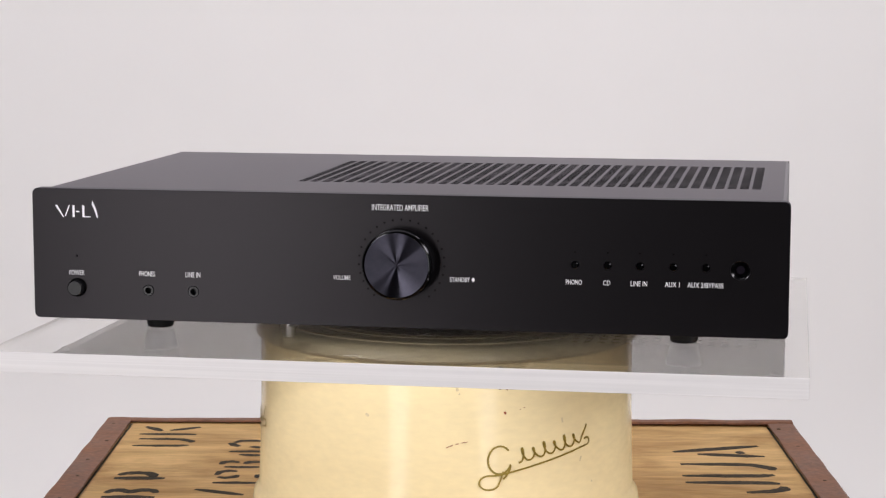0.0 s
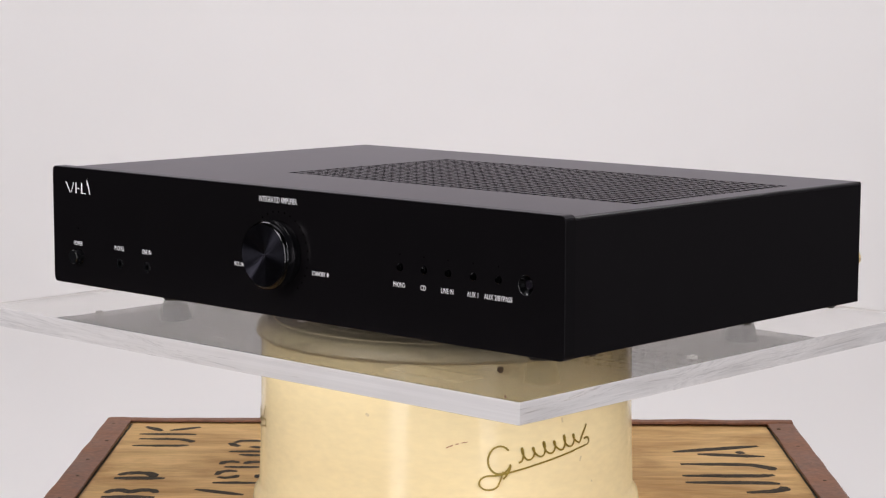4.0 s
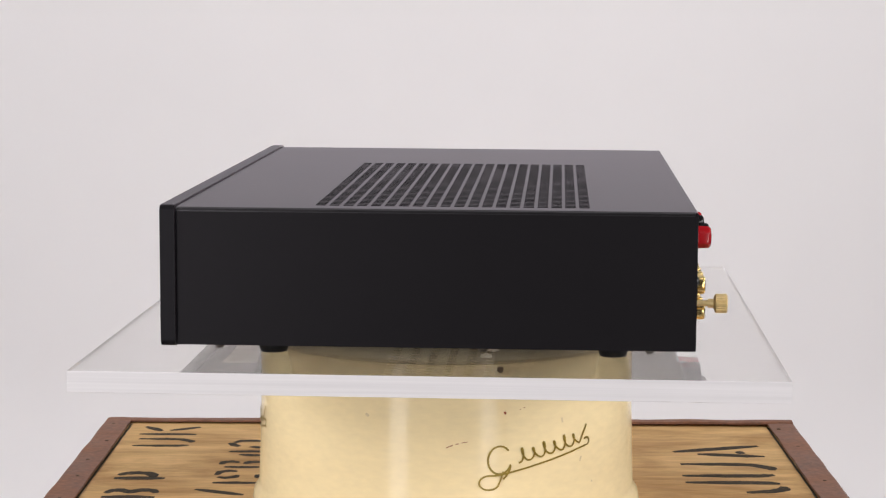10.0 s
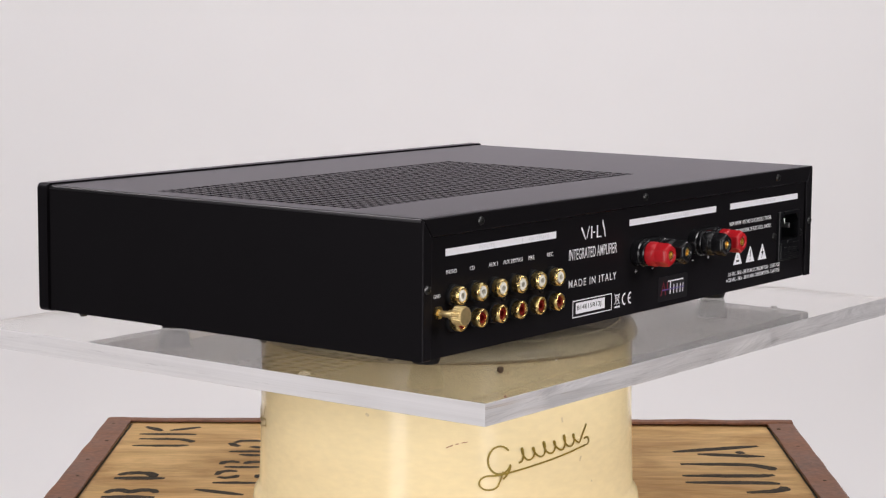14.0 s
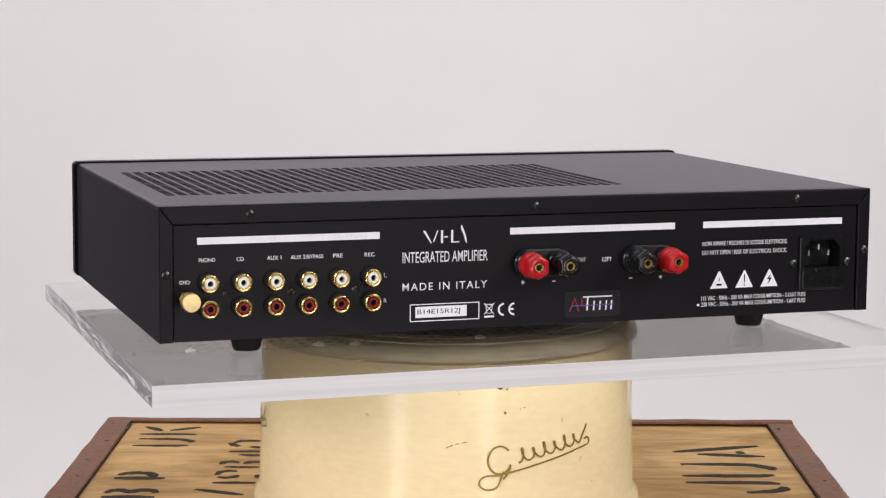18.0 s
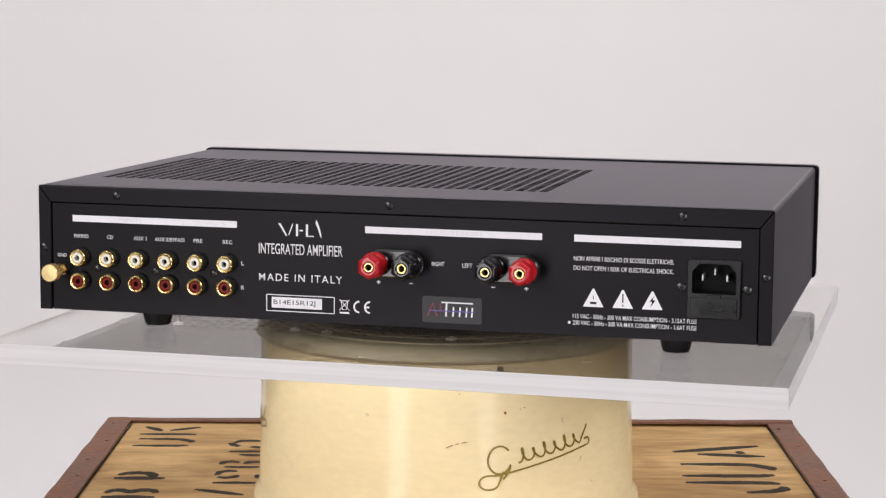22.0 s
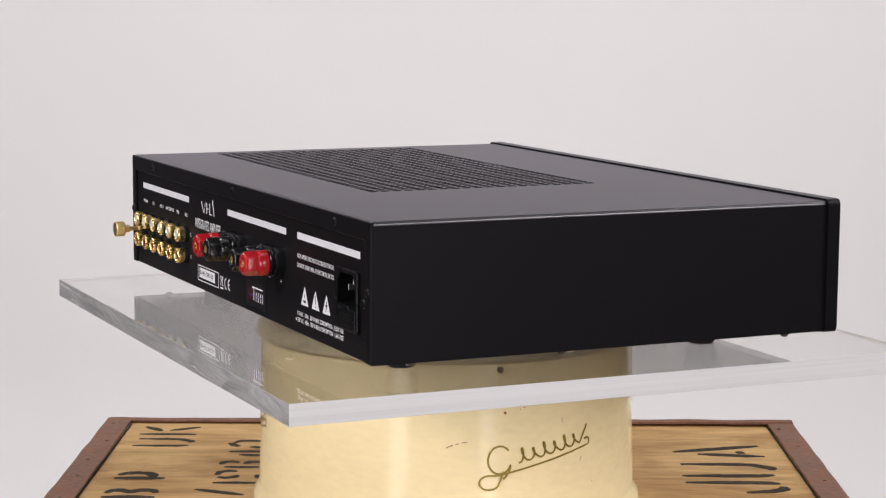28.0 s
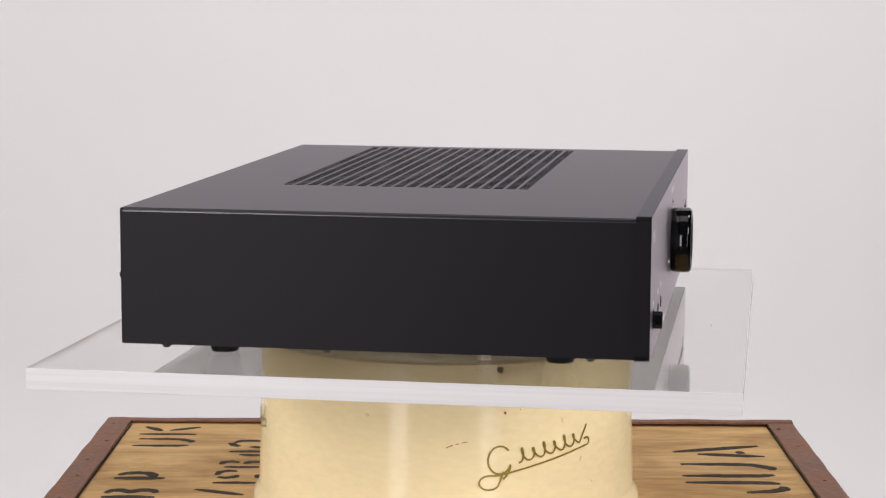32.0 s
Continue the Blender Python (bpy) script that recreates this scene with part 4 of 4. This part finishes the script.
def rear_panel():
    hole = [(IEC[0] + 0.001, IEC[1] + 0.001), (IEC[2] - 0.001, IEC[1] + 0.001), (IEC[2] - 0.001, IEC[3] - 0.001), (IEC[0] + 0.001, IEC[3] - 0.001)]
    part("rear_panel", sheet([(-X_HALF + 0.0081, Z_LOW + 0.0002), (X_HALF - 0.0081, Z_LOW + 0.0002), (X_HALF - 0.0081, Z_TOP - 0.0106), (-X_HALF + 0.0081, Z_TOP - 0.0106)], [hole], Y_REAR, Y_REAR - 0.0012), "black_coat", amp, "black steel rear panel with white print")
    for x in (0.1637, 0.0001, -0.1640):
        screw(x, 0.0814, 0.1413)
    for x in (0.2094, -0.2094):
        screw(x, 0.0500, 0.1413)
    for x in (0.1768, 0.1409, 0.1049):
        screw(x, 0.0384, Y_REAR, 0.0021)
    for x in (-0.1637, -0.1993):
        screw(x, 0.0428, Y_REAR, 0.0027)
    for x, w in ((0.14145, 0.1013), (-0.0360, 0.1012), (-0.14985, 0.0907)):
        part("title_bar", flat_shape([[(-w / 2, -0.0019), (w / 2, -0.0019), (w / 2, 0.0019), (-w / 2, 0.0019)]], on_rear(x, 0.0673), 0.00008), "white_ink", amp)
    part("divider", flat_shape([[(-0.00015, -0.0019), (0.00015, -0.0019), (0.00015, 0.0019), (-0.00015, 0.0019)]], on_rear(0.1232, 0.0673, Y_REAR + 0.0001), 0.00005), "grey_ink", amp)
    print_rear("INPUTS", 0.1560, 0.0673, 0.0140, 0.0022, 0.0, "grey_ink", 0.0001, 1.2)
    print_rear("OUTPUTS", 0.1075, 0.0673, 0.0190, 0.0022, 0.0, "grey_ink", 0.0001, 1.2)
    print_rear("CAUTION", -0.1540, 0.0673, 0.0190, 0.0022, 0.0, "grey_ink", 0.0001, 1.2)
    print_rear("LOUDSPEAKERS", -0.0370, 0.0673, 0.0320, 0.0022, 0.0, "grey_ink", 0.0001, 1.2)
    for words, x, w in (("PHONO", 0.1868, 0.0090), ("CD", 0.1688, 0.0040), ("AUX 1", 0.1501, 0.0080), ("AUX 2/BYPASS", 0.1318, 0.0183), ("PRE", 0.1145, 0.0055), ("REC", 0.0965, 0.0058)):
        print_rear(words, x, 0.0570, w, 0.0022)
    print_rear("GND", 0.1991, 0.0454, 0.0058, 0.0021)
    print_rear("L", 0.0874, 0.0452, 0.0017, 0.0024)
    print_rear("R", 0.0874, 0.0312, 0.0019, 0.0024)
    emblem(on_rear(0.0531, 0.0620), 0.0257, 0.0070)
    print_rear("INTEGRATED AMPLIFIER", 0.0527, 0.0544, 0.0498, 0.0062, 0.004)
    print_rear("MADE IN ITALY", 0.0528, 0.0381, 0.0496, 0.0042, 0.004, spacing=1.25)
    x0, x1, z0, z1, w = 0.0324, 0.0732, 0.0185, 0.0283, 0.0005
    ring = [[(x0, z0), (x1, z0), (x1, z0 + w), (x0, z0 + w)], [(x0, z1 - w), (x1, z1 - w), (x1, z1), (x0, z1)],
            [(x0, z0 + w), (x0 + w, z0 + w), (x0 + w, z1 - w), (x0, z1 - w)], [(x1 - w, z0 + w), (x1, z0 + w), (x1, z1 - w), (x1 - w, z1 - w)]]
    flip = lambda u, v, h: Vector((u, Y_REAR + 0.00003 + h, v))
    part("serial_frame", flat_shape(ring, flip, 0.00008), "white_ink", amp)
    part("serial_label", flat_shape([[(0.0399, 0.0206), (0.0700, 0.0206), (0.0700, 0.0268), (0.0399, 0.0268)]], flip, 0.00008), "white_ink", amp)
    print_rear("B14E15R12J", 0.0563, 0.0236, 0.0250, 0.0034, 0.0, "black_ink", 0.0001)
    arc = lambda cx, cz, r, a0, a1: [(cx + r * math.cos(radians(a)), cz + r * math.sin(radians(a))) for a in range(a0, a1 + 1, 10)]
    at = on_rear(0.0162, 0.0233)
    part("approval_mark", stroke_mesh([(arc(-0.0016, 0, 0.0031, 90, 270), 0.0010), (arc(0.0047, 0, 0.0031, 90, 270), 0.0010), ([(0.0018, 0), (0.0042, 0)], 0.0010)], at, 0.00008), "white_ink", amp)
    at = on_rear(0.0266, 0.0236)
    part("recycling_mark", stroke_mesh([([(-0.0020, 0.0026), (-0.0012, -0.0022), (0.0012, -0.0022), (0.0020, 0.0026)], 0.0004), ([(-0.0026, 0.0028), (0.0026, 0.0028)], 0.0006),
                                        ([(-0.0030, 0.0036), (0.0030, -0.0026)], 0.0004), ([(-0.0030, -0.0026), (0.0030, 0.0036)], 0.0004), ([(-0.0028, -0.0040), (0.0028, -0.0040)], 0.0010)], at, 0.00008), "white_ink", amp)
    for x, plus in ((0.0066, 1), (-0.0123, 0), (-0.0594, 0), (-0.0782, 1)):
        lines = [([(-0.0011, 0), (0.0011, 0)], 0.0005)] + ([([(0, -0.0011), (0, 0.0011)], 0.0005)] if plus else [])
        part("polarity_sign", stroke_mesh(lines, on_rear(x, 0.0381), 0.00008), "white_ink", amp)
    print_rear("RIGHT", -0.0278, 0.0497, 0.0072, 0.0024)
    print_rear("LEFT", -0.0446, 0.0495, 0.0057, 0.0024)
    sticker = part("maker_sticker", flat_shape([rounded(-0.0171, -0.0074, 0.0171, 0.0074, 0.0016)], on_rear(-0.0360, 0.0241), 0.0002), "sticker", amp, "smoky sticker with a red, white and violet device")
    at = on_rear(-0.0360, 0.0241, Y_REAR + 0.00025)
    part("device_red", stroke_mesh([([(-0.0140, -0.0038), (-0.0110, 0.0038), (-0.0085, -0.0038)], 0.0010), ([(-0.0066, -0.001), (-0.0066, 0.0036)], 0.0009)], at, 0.00006), "red_ink", sticker)
    part("device_white", stroke_mesh([([(-0.0060, 0.0042), (0.0120, 0.0042)], 0.0008), ([(-0.0030, 0.0040), (-0.0034, -0.0036)], 0.0010), ([(0.0010, 0.0018), (0.0006, -0.0036)], 0.0009),
                                      ([(0.0048, 0.0018), (0.0044, -0.0036)], 0.0009), ([(0.0086, 0.0018), (0.0082, -0.0036)], 0.0009), ([(0.0118, 0.0018), (0.0114, -0.0036)], 0.0009)], at, 0.00006), "white_ink", sticker)
    part("device_violet", stroke_mesh([([(-0.0130, -0.0006), (0.0130, -0.0006)], 0.0006)], on_rear(-0.0360, 0.0241, Y_REAR + 0.00033), 0.00006), "violet_ink", sticker)
    print_rear("NON APRIRE ! RISCHIO DI SCOSSE ELETTRICHE.", -0.13185, 0.0562, 0.0549, 0.0025)
    print_rear("DO NOT OPEN ! RISK OF ELECTRICAL SHOCK.", -0.13185, 0.0510, 0.0549, 0.0025)
    print_rear("115 VAC - 50Hz - 200 VA MAX CONSUMPTION - 3.15AT FUSE", -0.1384, 0.0243, 0.0680, 0.0025)
    print_rear("230 VAC - 50Hz - 200 VA MAX CONSUMPTION - 1.6AT FUSE", -0.1384, 0.0207, 0.0680, 0.0025)
    part("voltage_dot", flat_shape([circle(0, 0, 0.0008, 14)], on_rear(-0.1025, 0.0206), 0.00008), "white_ink", amp)
    for k, x in enumerate((-0.1156, -0.1319, -0.1481)):
        tri = part("warning_sign", flat_shape([[(-0.0057, 0), (0.0057, 0), (0.0004, 0.0101), (-0.0004, 0.0101)]], on_rear(x, 0.0298), 0.00008), "white_ink", amp, "white warning triangle")
        at = on_rear(x, 0.0298, Y_REAR + 0.0001)
        shape = {0: [([(-0.0017, 0.0022), (0.0017, 0.0022)], 0.0012), ([(0, 0.0042), (0, 0.0062)], 0.0004)],
                 1: [([(0, 0.0078), (0, 0.0030)], 0.0007), ([(0, 0.0019), (0, 0.0011)], 0.0008)],
                 2: [([(0.0010, 0.0076), (-0.0008, 0.0048), (0.0010, 0.0046), (-0.0006, 0.0014)], 0.0008)]}[k]
        bolt = [(0.0012, 0.0078), (-0.0016, 0.0043), (-0.0001, 0.0043), (-0.0010, 0.0012), (0.0017, 0.0052), (0.0001, 0.0052)]
        part("sign_device", flat_shape([bolt], at, 0.00006) if k == 2 else stroke_mesh(shape, at, 0.00006), "black_ink", tri)


rear_panel()


def rca_sockets():
    for z, insert, kind, tip in ((0.0450, "white_insert", "white", 0.0074), (0.0313, "red_insert", "red", 0.0064)):
        for x in RCA_X:
            s = part("phono_socket", lathe([(0.00325, 0.003), (0.00325, 0.0064), (0.0034, 0.0070), (0.0037, 0.0074), (0.0042, 0.0075), (0.0046, 0.0072), (0.0049, 0.0066), (0.0049, 0.0050), (0.0048, 0.0045), (0.0048, 0.0034), (0.0044, 0.0030), (0.0044, 0.0010)], (x, Y_REAR, z), "y", 28), "gold", amp,
                     f"gold-plated phono socket with a {kind} insert", True)
            part("insulator", lathe([(0.0043, 0.0026), (0.0052, 0.0024), (0.0055, 0.0020), (0.0055, 0.0), (0.0043, 0.0)], (x, Y_REAR, z), "y", 28), "black_rubber", s, "black insulating collar", True)
            part("insert", lathe([(0.0016, 0.002), (0.0016, tip), (0.0027, tip), (0.0032, tip - 0.0005), (0.0032, 0.002)], (x, Y_REAR, z), "y", 24), insert, s)
            part("bore", lathe([(0.0, 0.0036), (0.00158, 0.0036), (0.00158, 0.002)], (x, Y_REAR, z), "y", 16), "black_inside", s)


rca_sockets()


def ground_post():
    x, z = 0.1990, 0.0370
    part("ground_stem", lathe([(0.0, 0.0125), (0.0016, 0.0125), (0.0016, 0.0), (0.0, 0.0)], (x, Y_REAR, z), "y", 20), "brass", amp, smooth=True)
    part("ground_washer", lathe([(0.0017, 0.0018), (0.0034, 0.0018), (0.0036, 0.0012), (0.0036, 0.0)], (x, Y_REAR, z), "y", 6), "gold", amp)
    bm = bmesh.new()
    n, rows = 72, []
    for r, h, knurl in ((0.0024, 0.0082, 0), (0.0024, 0.0112, 0), (0.0046, 0.0120, 0), (0.0051, 0.0125, 1), (0.0051, 0.0178, 1), (0.0046, 0.0184, 0), (0.0, 0.0186, 0)):
        rows.append([bm.verts.new((x + (r - 0.0003 * knurl * (k % 3 == 0)) * math.cos(2 * math.pi * k / n), Y_REAR + h, z + (r - 0.0003 * knurl * (k % 3 == 0)) * math.sin(2 * math.pi * k / n))) for k in range(n)])
    for a, b in zip(rows, rows[1:]):
        for k in range(n):
            bm.faces.new((a[k], a[(k + 1) % n], b[(k + 1) % n], b[k]))
    bmesh.ops.remove_doubles(bm, verts=bm.verts[:], dist=1e-7)
    bmesh.ops.recalc_face_normals(bm, faces=bm.faces[:])
    part("ground_nut", bm, "brass", amp, "knurled brass earth nut")


ground_post()


def binding_posts():
    for x in (-0.0036, -0.0695):
        bm = sheet(rounded(x - 0.0172, 0.0413, x + 0.0172, 0.0573, 0.0078, 7), [], Y_REAR + 0.0062, Y_REAR, 0.0010)
        part("post_base", bm, "black_gloss", amp, "oval black plastic terminal base")
    for x, mat in POSTS:
        colour = mat.split("_")[0]
        p = part("binding_post", lathe([(0.0060, 0.0), (0.0072, 0.0060), (0.0074, 0.0066), (0.0074, 0.0084), (0.0070, 0.0088), (0.0060, 0.0089)], (x, Y_REAR, 0.0493), "y", 32), "black_gloss", amp, f"{colour} plastic loudspeaker terminal with a gold socket", True)
        cap = bmesh.new()
        rows, n = [], 48
        for r, h, flat in ((0.0060, 0.0090, 0), (0.0068, 0.0091, 0), (0.0072, 0.0096, 0), (0.0073, 0.0136, 0), (0.0071, 0.0144, 0.2), (0.0069, 0.0152, 0.85), (0.0070, 0.0160, 1.0),
                           (0.0069, 0.0214, 1.0), (0.0066, 0.0224, 0.95), (0.0058, 0.0232, 0.7), (0.0046, 0.0236, 0.3), (0.0034, 0.0235, 0), (0.0029, 0.0230, 0), (0.0029, 0.0120, 0), (0.0, 0.0120, 0)):
            ring = []
            for k in range(n):
                a = 2 * math.pi * k / n
                hexa = math.cos(math.pi / 6) / math.cos((a + math.pi / 6) % (math.pi / 3) - math.pi / 6)
                rr = r * (1 + flat * (min(1.0, hexa * 1.02) - 1))
                ring.append(cap.verts.new((x + rr * math.cos(a), Y_REAR + h, 0.0493 + rr * math.sin(a))))
            rows.append(ring)
        for a, b in zip(rows, rows[1:]):
            for k in range(n):
                cap.faces.new((a[k], a[(k + 1) % n], b[(k + 1) % n], b[k]))
        bmesh.ops.remove_doubles(cap, verts=cap.verts[:], dist=1e-7)
        bmesh.ops.recalc_face_normals(cap, faces=cap.faces[:])
        part("cap", cap, mat, p, f"faceted {colour} plastic cap", True)
        part("gold_socket", lathe([(0.0018, 0.0150), (0.0018, 0.0226), (0.0020, 0.0230), (0.0024, 0.0230), (0.0027, 0.0226), (0.0027, 0.0150)], (x, Y_REAR, 0.0493), "y", 24), "gold", p, smooth=True)
        part("bore", lathe([(0.0, 0.0175), (0.0019, 0.0175), (0.0019, 0.0152)], (x, Y_REAR, 0.0493), "y", 16), "black_inside", p)


binding_posts()


def mains_inlet():
    x0, z0, x1, z1 = IEC
    cut = z0 + 0.0125
    socket = [(x0 + 0.0026, cut + 0.0010), (x1 - 0.0026, cut + 0.0010), (x1 - 0.0026, z1 - 0.0066), (x1 - 0.0066, z1 - 0.0022), (x0 + 0.0066, z1 - 0.0022), (x0 + 0.0026, z1 - 0.0066)]
    inlet = part("mains_inlet", sheet(rounded(x0, z0, x1, z1, 0.0014), [socket], Y_REAR + 0.0022, Y_REAR - 0.011, 0.0004), "inlet_plastic", amp, "black mains inlet with a fuse drawer")
    part("inlet_back", box((x0 + 0.001, Y_REAR - 0.0125, z0 + 0.001), (x1 - 0.001, Y_REAR - 0.0111, z1 - 0.001)), "black_inside", inlet)
    xm = (x0 + x1) / 2
    for dx, dz in ((0.0, 0.0060), (-0.0066, 0.0026), (0.0066, 0.0026)):
        part("pin", box((xm + dx - 0.0005, Y_REAR - 0.0112, cut + 0.0066 + dz - 0.0017), (xm + dx + 0.0005, Y_REAR - 0.0016, cut + 0.0066 + dz + 0.0017), 0.0002, 1), "chrome", inlet)
    drawer = part("fuse_drawer", box((x0 + 0.0018, Y_REAR + 0.0018, z0 + 0.0012), (x1 - 0.0018, Y_REAR + 0.0028, cut - 0.0010), 0.0003, 1), "inlet_plastic", inlet)
    for k in range(5):
        z = z0 + 0.0024 + k * 0.0014
        part("grip_ridge", box((xm - 0.0078, Y_REAR + 0.0027, z), (xm + 0.0078, Y_REAR + 0.0031, z + 0.0007), 0.0002, 1), "inlet_plastic", drawer)
    part("drawer_tab", box((xm - 0.0040, Y_REAR + 0.0019, cut - 0.0016), (xm + 0.0040, Y_REAR + 0.0029, cut + 0.0006), 0.0003, 1), "inlet_plastic", inlet)


mains_inlet()


def underside():
    for x in (-0.156, 0.156):
        for y in (-0.0886, 0.0997):
            part("foot", lathe([(0.0, 0.0006), (0.0070, 0.0006), (0.0078, 0.0016), (0.0104, 0.0126), (0.0104, 0.0135), (0.0, 0.0135)], (x, y, 0), "z", 28), "black_rubber", amp, "tapered black rubber foot", True)
    for x, y in ((0.0940, 0.0275), (0.0720, 0.0310), (-0.0080, 0.0310), (0.1725, 0.0275)):
        part("bottom_screw", lathe([(0.0, Z_LOW - 0.0020), (0.0010, Z_LOW - 0.0020), (0.0012, Z_LOW - 0.0012), (0.0032, Z_LOW - 0.0010), (0.0036, Z_LOW + 0.0004)], (x, y, 0), "z", 16), "chrome", amp, "nickel-plated screw")
    part("bottom_bolt", lathe([(0.0, Z_LOW - 0.0092), (0.0030, Z_LOW - 0.0092), (0.0034, Z_LOW - 0.0088), (0.0036, Z_LOW - 0.0070), (0.0056, Z_LOW - 0.0068), (0.0058, Z_LOW - 0.0062), (0.0056, Z_LOW - 0.0056), (0.0040, Z_LOW - 0.0054), (0.0040, Z_LOW + 0.0004)], (-0.0895, -0.0375, 0), "z", 24), "chrome", amp, "nickel-plated bolt with a washer", True)
    part("type_label", box((0.068, -0.1225, Z_LOW - 0.0001), (0.126, -0.1030, Z_LOW + 0.0003)), "label", amp, "pale paper label under the case")
    for s in (-1, 1):
        for y in (-0.110, 0.030, 0.1175):
            part("bottom_screw", lathe([(0.0, Z_LOW - 0.0022), (0.0018, Z_LOW - 0.0020), (0.0030, Z_LOW - 0.0004), (0.0030, Z_LOW + 0.0004)], (s * 0.2085, y, 0), "z", 14), "dark_screw", amp, "blackened screw")


underside()


# ---------------------------------------------------------------- what turns
TURN = ((0.0, -9.61), (1.0, -18.00), (2.0, -26.33), (3.5, -38.75), (5.5, -55.49), (7.0, -68.03), (8.5, -80.76), (10.0, -93.12), (11.5, -105.74), (13.0, -118.28),
        (14.5, -131.07), (16.5, -147.95), (18.0, -160.93), (19.5, -173.48), (21.0, -186.02), (22.5, -198.71), (24.0, -211.43), (25.5, -223.98), (27.5, -240.98),
        (29.0, -253.69), (30.0, -262.06), (31.0, -270.50), (32.0, -279.05))


def motions():
    lean = pose(0, 0, 0, 0, -0.2, 0)
    walk(plate, [(t, pose(0, 0, 0, 0, 0, a) @ lean) for t, a in TURN])
    walk(amp, [(t, pose(0, 0, 0, 0, 0, a) @ lean @ pose(-0.003, 0.0006, 0.0002)) for t, a in TURN])


motions()
